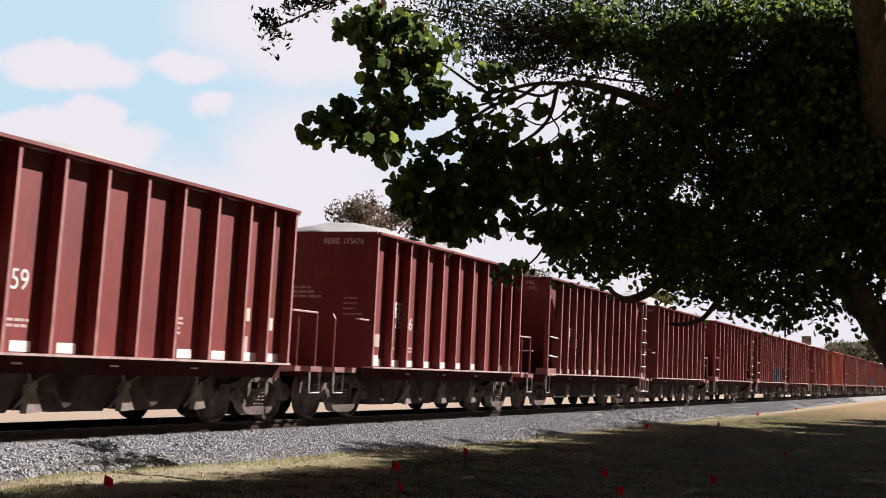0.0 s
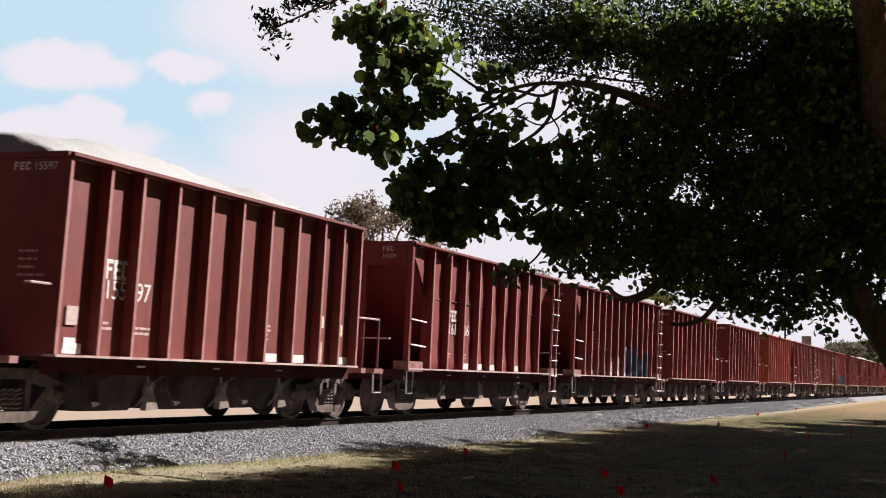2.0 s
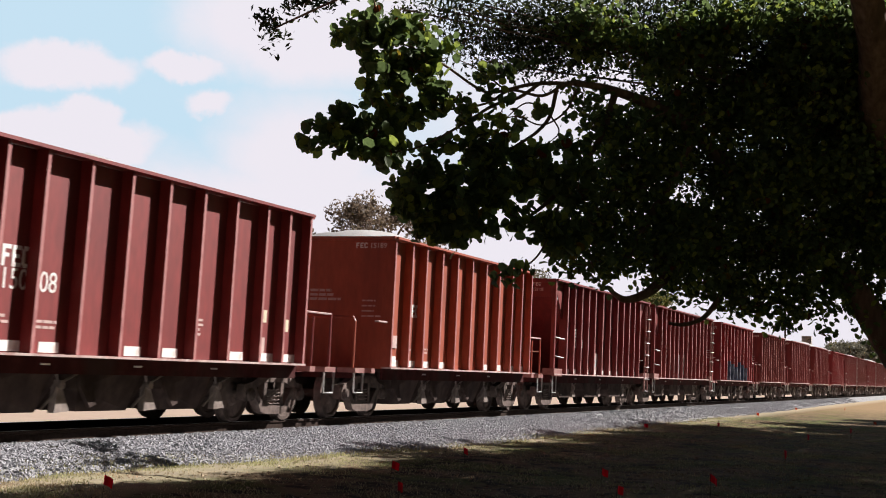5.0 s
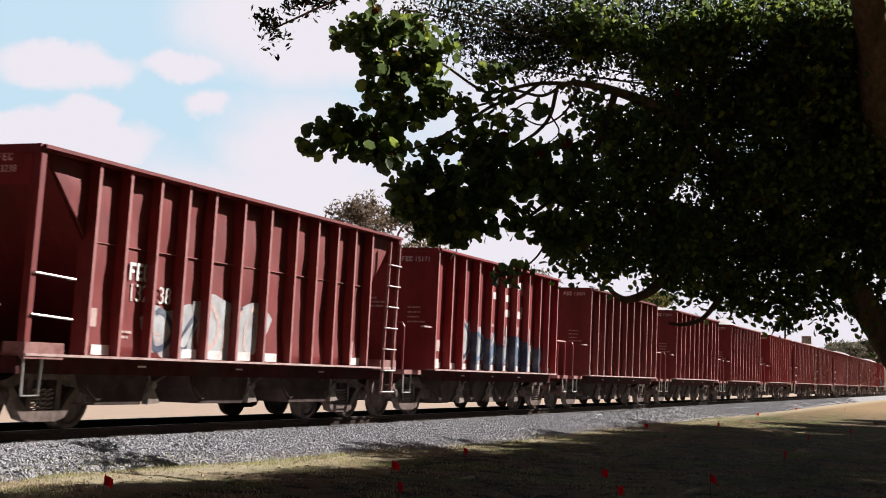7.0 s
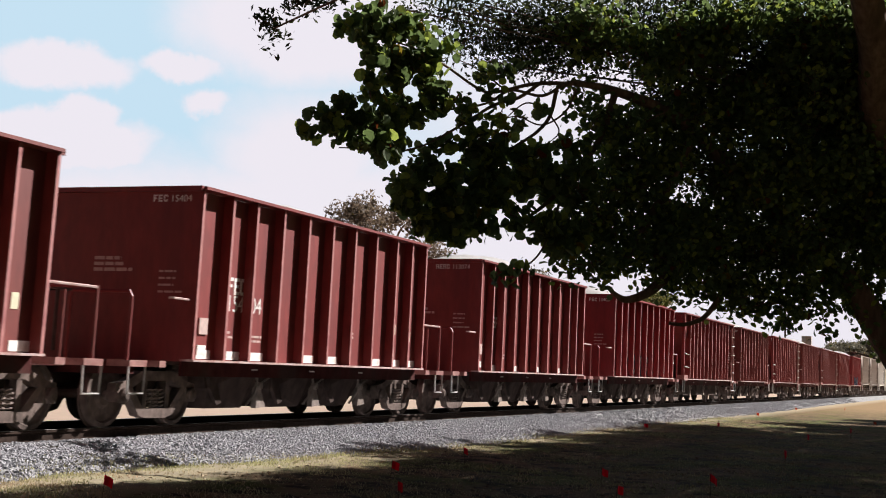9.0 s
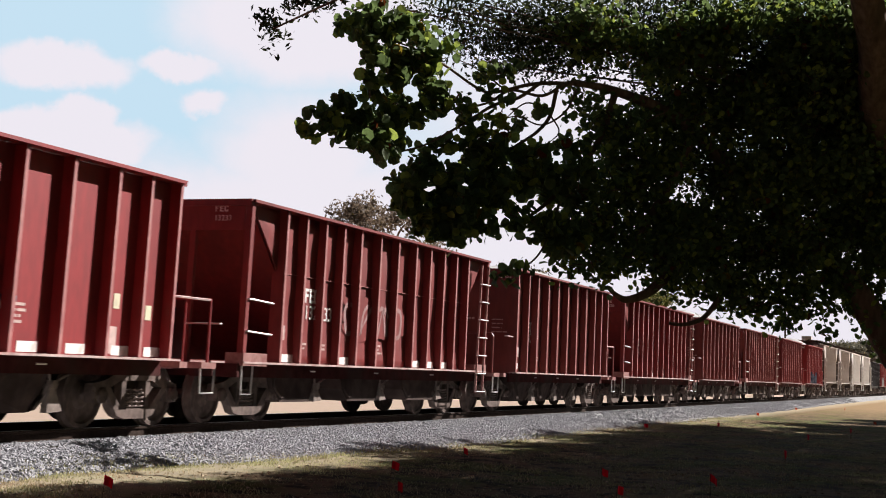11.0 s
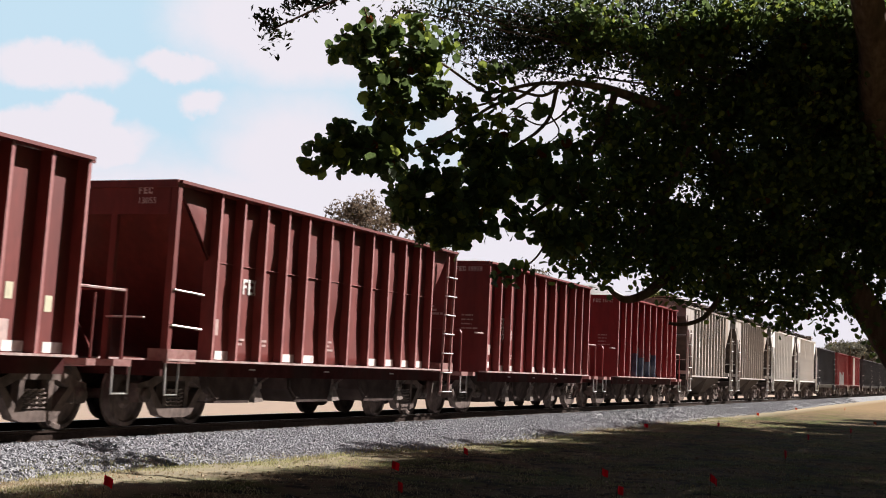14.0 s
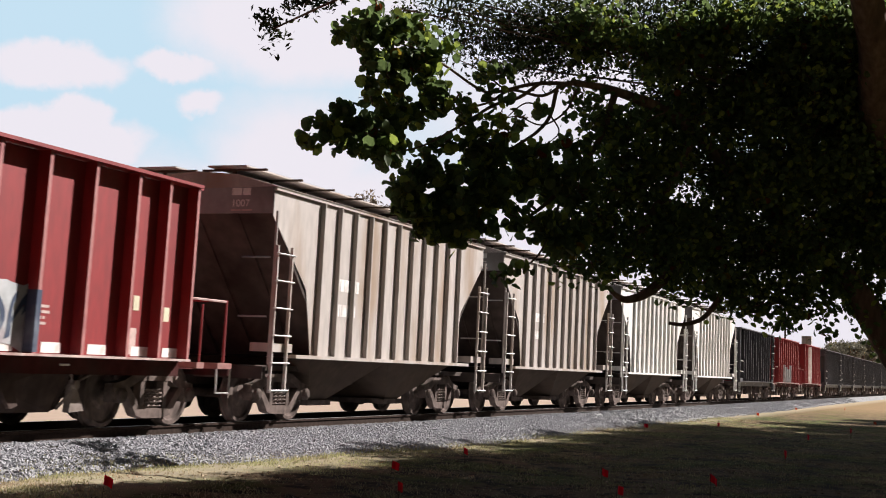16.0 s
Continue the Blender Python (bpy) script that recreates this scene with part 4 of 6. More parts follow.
def squares(parent, spots, mat, name="reflector", y=-SKIN - 0.01):
    """White squares at the foot of the side sheets, one object each on a shared mesh."""
    first = None
    for x, w in spots:
        if first is None:
            first = boxes(name, [(0, 0.40, -0.003, 0.003, 0.0, 0.13)], mat, parent)
            first.matrix_basis = pose(x, y, 1.0)
        else:
            repeat(first, x, y, 1.0)


def placards(car, x, mat_a, mat_b):
    boxes("placard", [(x, x + 0.24, -SKIN - 0.03, -SKIN - 0.006, 1.36, 1.60)], mat_a, car)
    boxes("placard", [(x, x + 0.24, -SKIN - 0.02, -SKIN - 0.006, 1.06, 1.20)], mat_b, car)


def recolour(car, old, mat):
    trim = (RIB_EDGE, DUSTY_RED, LEDGE_PALE, SILL_DARK) if mat is DARK_PAINT else ()
    for o in car.children_recursive:
        for slot in o.material_slots:
            if slot.material == old or slot.material in trim:
                slot.link = "OBJECT"
                slot.material = mat


PROTO = {"A": hopper_short(RED), "B": hopper_long(RED, 5.68, B_RIBS, DUSTY_RED), "C": hopper_long(RED, 5.23, C_RIBS, DUSTY_RED), "G": covered_hopper(GREY_PAINT)}
TRAIN = []      # (car, centre along the train when 14.5 s have passed)


def add_car(kind, front, mat=RED, heap=0, label=""):
    base, hl = PROTO[kind]
    car = copy_thing(base, pose(0, TRACK_Y, 0))
    if mat is not RED and kind != "G":
        recolour(car, RED, mat)
    if label:
        car["label"] = label
    TRAIN.append((car, front + hl))
    if heap:
        rnd = random.Random(heap)
        peaks = [(-hl * 0.45 + rnd.uniform(-0.3, 0.3), hl * 0.62, rnd.uniform(0.46, 0.66)), (hl * 0.42 + rnd.uniform(-0.3, 0.3), hl * 0.62, rnd.uniform(0.38, 0.64))]
        if heap % 3 == 0:
            peaks = [(0.0, hl * 0.9, rnd.uniform(0.52, 0.62))]
        if heap == 13:
            peaks = [(0.6, hl * 0.8, 0.42)]
        if heap == 14:
            peaks = [(hl * 0.1, hl * 0.8, 0.52)]
        if heap == 23:
            peaks = [(-hl * 0.45, hl * 0.5, 0.68), (hl * 0.5, hl * 0.5, 0.45)]
        if heap == 7:
            peaks = [(-hl * 0.3, hl * 1.1, 0.76), (hl * 0.5, hl * 0.7, 0.68)]
        TRAIN.append((load_on(hl - (0.02 if kind == "A" else 0.1), peaks, heap), front + hl))
    return car


def mark_short(car, head, tail, end, kinds="abc", seed=1, mat=WHITE_PAINT):
    """Number and company mark on the second and third side panels and on the end, reflectors along the foot."""
    rnd = random.Random(seed)
    y = -SKIN - 0.009
    mark(car, kinds, -3.32, y, 2.0, 0.26, mat, gap=0.72)
    if head:
        lettering(car, head, -3.33, y, 1.74, 0.36, mat)
    if tail:
        lettering(car, tail, -2.57, y, 1.74, 0.36, mat)
    squares(car, [(x + 0.33, 0) for i, x in enumerate(A_RIBS[:-1]) if rnd.random() < (0.12 if seed == 18 else 0.72)], WHITE_PAINT)
    placards(car, -4.12, DULL_PAINT, WHITE_PAINT)
    bars(car, -3.46, y, 1.40, 0.42, 2, DULL_PAINT)
    bars(car, -2.62, y, 1.36, 0.50, 2, DULL_PAINT)
    bars(car, 1.05, y, 1.55, 0.40, 4, DULL_PAINT)
    boxes("label_plate", [(3.12, 3.34, y - 0.003, y + 0.003, 1.02, 1.38)], DULL_PAINT, car)
    boxes("label_plate", [(3.22, 3.36, y - 0.003, y + 0.003, 1.62, 1.82)], YELLOW_TAPE, car)
    boxes("label_plate", [(4.0, 4.14, y - 0.003, y + 0.003, 1.50, 1.70)], YELLOW_TAPE, car)
    if end:
        mark(car, kinds, -4.507, -0.48 if len(kinds) > 3 else -0.76, 3.28, 0.105, WHITE_PAINT, "end")
        lettering(car, end, -4.507, -0.87 if len(kinds) > 3 else -1.05, 3.28, 0.145, WHITE_PAINT, "end")
    bars(car, -4.507, 0.18, 2.42, 0.70, 3, DULL_PAINT, "end", 0.05, 0.085)
    bars(car, -4.507, -0.95, 2.24, 0.40, 4, DULL_PAINT, "end", 0.03, 0.10)


def mark_long(car, hl, first, head, tail, end, seed=1):
    rnd = random.Random(seed)
    y = -LONG + 0.001
    xs = B_RIBS if hl > 5.5 else C_RIBS
    mark(car, "abc", xs[1] + 0.30, y, 2.02, 0.24, WHITE_PAINT, gap=0.72)
    if head:
        lettering(car, head, xs[1] + 0.30, y, 1.74, 0.34, WHITE_PAINT)
    if tail:
        lettering(car, tail, xs[2] + 0.30, y, 1.74, 0.34, WHITE_PAINT)
    squares(car, [(x + 0.28, 0) for x in xs[:-1] if rnd.random() < 0.6], YELLOW_TAPE if seed == 5 else WHITE_PAINT, y=-LONG - 0.001)
    placards(car, xs[0] + 0.12, DULL_PAINT, WHITE_PAINT)
    bars(car, xs[1] + 0.12, y, 1.30, 0.40, 2, DULL_PAINT)
    bars(car, xs[2] + 0.12, y, 1.30, 0.40, 2, DULL_PAINT)
    bars(car, xs[5] + 0.12, y, 1.36, 0.42, 3, DULL_PAINT)
    boxes("seam", [(xs[0], xs[-1], y + 0.0, y + 0.03, 2.445, 2.454)], RIB_EDGE, car)
    boxes("label_plate", [(xs[-2] + 0.15, xs[-2] + 0.36, y - 0.003, y + 0.003, 1.05, 1.42)], DULL_PAINT, car)
    if end:
        mark(car, "abc", -hl - 0.005, -0.94, 3.31, 0.10, WHITE_PAINT, "end")
        lettering(car, end, -hl - 0.005, -0.93, 3.17, 0.125, WHITE_PAINT, "end")


def build_train():
    m = mark_short
    m(add_car("A", -238.62, RED, 3), "11", "59", "", "dbdc", 2)
    m(add_car("A", -226.25, RED, 5), "1756", "76", "175676", "dbdc", 3)
    car = add_car("B", -214.85, RED_BROWN)
    mark_long(car, 5.68, 0, "132", "03", "13203", 4)
    spray(car, -2.1, 0.0, 1.05, 2.2, RED_BROWN, SPRAY_YELLOW, 14, 2, -LONG + 0.001)
    m(add_car("A", -201.38, RED_BROWN, 7), "155", "97", "15597", "abc", 5)
    mark_long(add_car("C", -189.93, RED, 6), 5.23, 0, "161", "06", "16106", 6)
    car = add_car("B", -177.75, RED, 11, "oxide-red hopper car with white and blue graffiti")
    mark_long(car, 5.68, 0, "132", "10", "13210", 7)
    spray(car, -2.7, -0.9, 1.0, 1.80, SPRAY_WHITE, SPRAY_NAVY, 3, 4, -LONG + 0.001)
    spray(car, -0.8, 0.3, 1.0, 1.60, SPRAY_WHITE, DULL_PAINT, 5, 2, -LONG + 0.001)
    rib_paint(car, B_RIBS[7:11], 1.0, 1.8, SPRAY_NAVY)
    spray(car, 0.9, 3.9, 1.0, 1.95, SPRAY_NAVY, SPRAY_BLUE, 8, 4, -LONG + 0.001)
    spray(car, 0.8, 1.7, 1.1, 1.9, SPRAY_BLUE, SPRAY_NAVY, 9, 1, -LONG - 0.004)
    car = add_car("A", -164.2, RED, 8)
    m(car, "130", "14", "13014", "abc", 8)
    for k, (x, s) in enumerate(((-1.6, 3), (-0.6, 5), (0.3, 6), (1.25, 8))):
        bm = bmesh.new()
        rnd = random.Random(s)
        rod(bm, [(x, -SKIN - 0.01, 1.75), (x + 0.25, -SKIN - 0.01, 1.95), (x + 0.42, -SKIN - 0.01, 1.15), (x + 0.1 * k, -SKIN - 0.01, 1.40 + rnd.uniform(0, 0.2)), (x + 0.5, -SKIN - 0.01, 1.55)], 0.022, 4)
        part("graffiti", bm, SPRAY_WHITE, car, "thin white sprayed strokes")
    m(add_car("A", -151.68, RED, 9), "150", "08", "13073", "abc", 9)
    m(add_car("A", -139.0, RED_ORANGE, 10), "", "", "15189", "abc", 10)
    car = add_car("B", -127.88, RED)
    mark_long(car, 5.68, 0, "121", "18", "12118", 11)
    spray(car, -1.4, -0.2, 1.1, 1.6, DULL_PAINT, SPRAY_WHITE, 4, 2, -LONG + 0.001)
    car = add_car("B", -115.58, RED, 0, "oxide-red hopper car with faded white graffiti")
    mark_long(car, 5.68, 0, "132", "38", "13238", 12)
    spray(car, -2.9, -1.5, 1.0, 1.75, SPRAY_WHITE, SPRAY_NAVY, 12, 2, -LONG + 0.001)
    spray(car, -1.6, 0.5, 1.0, 1.95, SPRAY_WHITE, DULL_PAINT, 13, 3, -LONG - 0.004)
    car = add_car("A", -102.1, RED_FRESH, 0, "bright red hopper car with cream letters and graffiti")
    squares(car, [(x + 0.33, 0) for x in A_RIBS[:-1]], WHITE_PAINT)
    for k, x in zip("abc", (-0.64, 0.31, 1.28)):
        mark(car, k, x, -SKIN - 0.009, 2.30, 0.90, WHITE_PAINT)
    for d, x in zip("5171", (-0.66, 0.42, 1.22, 2.30)):
        lettering(car, d, x, -SKIN - 0.024, 1.58, 0.74, DULL_PAINT)
    for k, (a, c) in enumerate(((-2.75, -1.95), (-1.82, -1.0), (-0.9, -0.06), (0.06, 0.9), (1.0, 1.86), (2.0, 2.86), (3.0, 3.62))):
        spray(car, a, c, 1.12, (2.15, 1.95, 1.85, 1.8, 1.8, 1.7, 1.7)[k], (SPRAY_WHITE, SPRAY_WHITE, SPRAY_BLUE, SPRAY_WHITE, SPRAY_BLUE, SPRAY_WHITE, SPRAY_BLUE)[k], (SPRAY_NAVY, SPRAY_BLUE, SPRAY_WHITE, SPRAY_BLUE, SPRAY_WHITE, DULL_PAINT, SPRAY_WHITE)[k], 20 + k, 1)
    bars(car, -4.507, 0.18, 2.42, 0.6, 3, DULL_PAINT, "end", 0.04, 0.085)
    bars(car, -4.507, -0.95, 2.24, 0.40, 4, DULL_PAINT, "end", 0.03, 0.10)
    placards(car, -4.12, DULL_PAINT, WHITE_PAINT)
    rib_paint(car, A_RIBS[3:9], 1.0, 1.85, SPRAY_NAVY)
    lettering(car, "15171", -4.507, -1.05, 3.22, 0.145, WHITE_PAINT, "end")
    mark(car, "abc", -4.507, -0.76, 3.22, 0.105, WHITE_PAINT, "end")
    m(add_car("A", -89.65, RED_BROWN, 13), "130", "04", "13004", "abc", 13)
    m(add_car("A", -77.2, RED, 14), "154", "04", "15404", "abc", 14)
    m(add_car("A", -64.8, RED, 15), "", "", "113074", "dbdc", 15)
    car = add_car("A", -52.2, RED_FRESH, 16, "red hopper car with grey graffiti low on its side")
    m(car, "", "", "13403", "abc", 16)
    spray(car, -1.7, 1.0, 1.0, 1.75, SPRAY_NAVY, SPRAY_WHITE, 31, 3)
    car = add_car("B", -41.15, RED)
    mark_long(car, 5.68, 0, "132", "33", "13233", 17)
    spray(car, -1.9, 1.0, 1.45, 2.2, RED, FAINT_PAINT, 33, 4, -LONG + 0.001)
    m(add_car("A", -27.5, RED_BROWN, 18), "130", "39", "13039", "abc", 18)
    mark_long(add_car("B", -16.4, RED), 5.68, 0, "131", "", "13120", 19)
    m(add_car("A", -2.62, RED_BROWN, 20), "153", "36", "15336", "abc", 20)
    mark_long(add_car("B", 8.5, RED_BROWN), 5.68, 0, "", "", "13055", 21)
    m(add_car("A", 22.13, RED, 21), "159", "78", "15978", "abc", 22)
    car = add_car("A", 34.65, RED_FRESH, 23, "bright red hopper car with white and blue graffiti")
    m(car, "", "", "15142", "abc", 23)
    rib_paint(car, A_RIBS[3:7], 1.0, 1.75, SPRAY_NAVY)
    spray(car, -1.7, 0.1, 1.0, 1.9, SPRAY_WHITE, SPRAY_NAVY, 41, 3)
    spray(car, 0.0, 1.0, 1.05, 1.8, SPRAY_WHITE, SPRAY_NAVY, 42, 2, -SKIN - 0.02)
    for front in (46.23, 58.15, 70.08, 82.0):
        car = add_car("G", front)
        if front > 60:
            recolour(car, GREY_PAINT, GREY_PALE)
            car["label"] = "pale grey covered hopper car with clean ribbed sides"
        bars(car, -5.225, -0.66, 3.70, 0.55, 1, WHITE_PAINT, "end", 0.12, 0.2)
        lettering(car, "1007", -5.225, -0.66, 3.51, 0.17, WHITE_PAINT, "end")
        bars(car, -5.225, -0.66, 3.44, 0.6, 1, DULL_PAINT, "end", 0.025)
        bars(car, -2.75, -SKIN - 0.009, 2.30, 1.2, 1, WHITE_PAINT, "side", 0.22, 0.3)
        bars(car, -2.75, -SKIN - 0.009, 1.85, 1.2, 1, WHITE_PAINT, "side", 0.22, 0.3)
    dark = "black-grey ribbed open hopper car"
    add_car("B", 93.2, DARK_PAINT, 0, dark)
    car = add_car("A", 107.0, RED_FRESH)
    m(car, "", "", "", "abc", 24)
    rib_paint(car, A_RIBS[3:7], 1.0, 2.0, SPRAY_WHITE)
    spray(car, -1.7, 1.4, 1.0, 2.1, SPRAY_WHITE, SPRAY_NAVY, 44, 3)
    car = add_car("A", 119.6, RED_FRESH, 0, "red hopper car with one white side panel")
    boxes("panel", [(-2.6, -0.9, -SKIN - 0.02, -SKIN - 0.006, 1.0, 3.4)] + [(x - 0.05, x + 0.05, -OUT - 0.006, -SKIN - 0.006, 1.0, 3.4) for x in A_RIBS[3:5]], WHITE_PAINT, car, "white-painted side panel and ribs")
    m(car, "", "", "", "abc", 25)
    spray(car, 1.5, 4.2, 1.0, 2.0, SPRAY_WHITE, DULL_PAINT, 45, 3)
    for k in range(9):
        add_car("B", 132.6 + 12.35 * k, DARK_PAINT, 0, dark)


build_train()
for proto, _ in PROTO.values():
    for o in (*proto.children_recursive, proto):
        bpy.data.objects.remove(o)

# ---- trees ----
def leaf_material(name, green, light, share=0.06, translucent=0.35):
    m = bpy.data.materials.new(name)
    m.use_nodes = True
    nt = m.node_tree
    b = nt.nodes["Principled BSDF"]
    b.inputs["Roughness"].default_value, b.inputs["Specular IOR Level"].default_value = 0.5, 0.2
    geo = nt.nodes.new("ShaderNodeNewGeometry")
    ramp = nt.nodes.new("ShaderNodeValToRGB")
    ramp.color_ramp.interpolation = "CONSTANT"
    stops = [(0.0, green), (0.45, tuple(c * 0.72 for c in green)), (0.75, light), (1 - share, (0.30, 0.22, 0.03)), (1 - share * 0.35, (0.26, 0.07, 0.02))]
    el = ramp.color_ramp.elements
    while len(el) < len(stops):
        el.new(0.5)
    for e, (p, c) in zip(el, stops):
        e.position, e.color = p, (*c, 1)
    nt.links.new(geo.outputs["Random Per Island"], ramp.inputs[0])
    co = nt.nodes.new("ShaderNodeTexCoord")
    n = nt.nodes.new("ShaderNodeTexNoise")
    n.inputs["Scale"].default_value = 30.0
    nt.links.new(co.outputs["Object"], n.inputs["Vector"])
    mx = nt.nodes.new("ShaderNodeMix")
    mx.data_type, mx.blend_type = "RGBA", "MULTIPLY"
    mx.inputs[0].default_value = 0.6
    nt.links.new(ramp.outputs[0], mx.inputs[6])
    nt.links.new(n.outputs[0], mx.inputs[7])
    nt.links.new(mx.outputs[2], b.inputs["Base Color"])
    tr = nt.nodes.new("ShaderNodeBsdfTranslucent")
    nt.links.new(mx.outputs[2], tr.inputs[0])
    ms = nt.nodes.new("ShaderNodeMixShader")
    ms.inputs[0].default_value = translucent
    nt.links.new(b.outputs[0], ms.inputs[1])
    nt.links.new(tr.outputs[0], ms.inputs[2])
    nt.links.new(ms.outputs[0], nt.nodes["Material Output"].inputs[0])
    return m


GRAPE_LEAF = leaf_material("sea_grape_leaf", (0.17, 0.24, 0.085), (0.36, 0.44, 0.09), 0.015, 0.5)
TURNING_LEAF = leaf_material("turning_leaf", (0.40, 0.42, 0.07), (0.50, 0.46, 0.07), 0.35, 0.5)
OAK_LEAF = leaf_material("oak_leaf", (0.055, 0.07, 0.03), (0.09, 0.11, 0.035), 0.01, 0.35)
# far leaves are paler and greyer, the haze being put into their colour
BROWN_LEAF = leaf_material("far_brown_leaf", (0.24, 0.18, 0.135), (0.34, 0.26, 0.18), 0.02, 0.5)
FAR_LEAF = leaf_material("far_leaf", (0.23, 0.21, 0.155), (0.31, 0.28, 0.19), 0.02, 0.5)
YELLOW_LEAF = leaf_material("yellow_green_leaf", (0.20, 0.21, 0.06), (0.30, 0.27, 0.08), 0.05)
BARK = material("grey_brown_bark", (0.17, 0.115, 0.085), rough=0.95, vary=0.35, scale=14.0, dark=(0.07, 0.05, 0.04), stain=0.7, stain_scale=3.0, stretch=(1, 1, 0.3), bump=0.7, bump_scale=18.0)


class Crown:
    """Gathers leaves and twigs for one mesh each, about an origin."""
    def __init__(self, seed, size, broad, origin=(0, 0, 0)):
        self.rnd = np.random.default_rng(seed)
        self.size, self.broad, self.origin, self.share = size, broad, np.array(origin, float), 1.0
        self.pts, self.twigs = [], []

    def spray(self, centre, radii, count, clump=0.12, per=14):
        """Leaves in small clumps within an ellipsoid, a twig to each few clumps."""
        r = self.rnd
        k = max(1, int(count * self.share) // per)
        d = r.normal(size=(k, 3))
        d *= (r.random((k, 1)) ** 0.45) / np.linalg.norm(d, axis=1, keepdims=True)
        hubs = np.array(centre) + d * np.array(radii)
        for i, h in enumerate(hubs):
            self.pts.append(h + r.normal(size=(per, 3)) * clump)
            if i % 3 == 0:
                self.twigs.append((np.array(centre) + d[i] * np.array(radii) * 0.25, h))

    def build(self, tree, leaf_mat, name="crown", label=""):
        r = self.rnd
        c = np.concatenate(self.pts) - self.origin
        n = len(c)
        nrm = r.normal(size=(n, 3)) + np.array((0.25, -0.2, 0.45))
        nrm /= np.linalg.norm(nrm, axis=1, keepdims=True)
        a = np.cross(nrm, r.normal(size=(n, 3)))
        a /= np.linalg.norm(a, axis=1, keepdims=True)
        b = np.cross(nrm, a)
        s = (self.size * (0.65 + 0.6 * r.random(n)))[:, None]
        if self.broad:
            shape = [(math.cos(t) * 1.0, math.sin(t) * 1.08, 0.16 * math.cos(2 * t)) for t in np.arange(7) * 2 * math.pi / 7]
        else:
            shape = [(-1.25, 0, 0), (0, -0.5, 0.1), (1.25, 0, 0.0), (0, 0.5, 0.1)]
        k = len(shape)
        v = np.stack([c + s * 0.5 * (p * a + q * b + w * nrm) for p, q, w in shape], axis=1).reshape(-1, 3)
        me = bpy.data.meshes.new(name)
        me.from_pydata(v.tolist(), [], np.arange(n * k).reshape(n, k).tolist())
        me.materials.append(leaf_mat)
        ob = new(name, me)
        ob.parent = tree
        tagged(ob, label)
        if self.twigs:
            bm = bmesh.new()
            for p, q in self.twigs:
                p, q = p - self.origin, q - self.origin
                mid = (p + q) / 2 + self.rnd.normal(size=3) * 0.06
                rod(bm, [p, mid, q], 0.014, 4, 0.005)
            tw = part("twig", bm, BARK, ob)
            tw["kind"] = "stuff"
        return ob


def limb(tree, points, r0, r1, name="limb"):
    bm = bmesh.new()
    pts = [Vector(p) for p in points]
    fine = []
    ext = [2 * pts[0] - pts[1], *pts, 2 * pts[-1] - pts[-2]]
    for i in range(len(pts) - 1):
        p0, p1, p2, p3 = ext[i:i + 4]
        for k in range(5):
            t = k / 5
            q = 0.5 * (2 * p1 + (p2 - p0) * t + (2 * p0 - 5 * p1 + 4 * p2 - p3) * t * t + (3 * p1 - p0 - 3 * p2 + p3) * t ** 3)
            fine.append(q + 0.12 * r0 ** 0.5 * noise.noise_vector(q * 1.1) * (0 < i + t))
    fine.append(pts[-1])
    rod(bm, fine, r0, 9, r1)
    return part(name, bm, BARK, tree, "", True)


SWAYING = []


def swaying(tree, crown, leaf_mat, k, label):
    """A bough that moves on its own about its foot."""
    ob = crown.build(tree, leaf_mat, "bough", label)
    ob.matrix_basis = pose(*crown.origin)
    SWAYING.append((ob, tuple(crown.origin), k))
    return ob


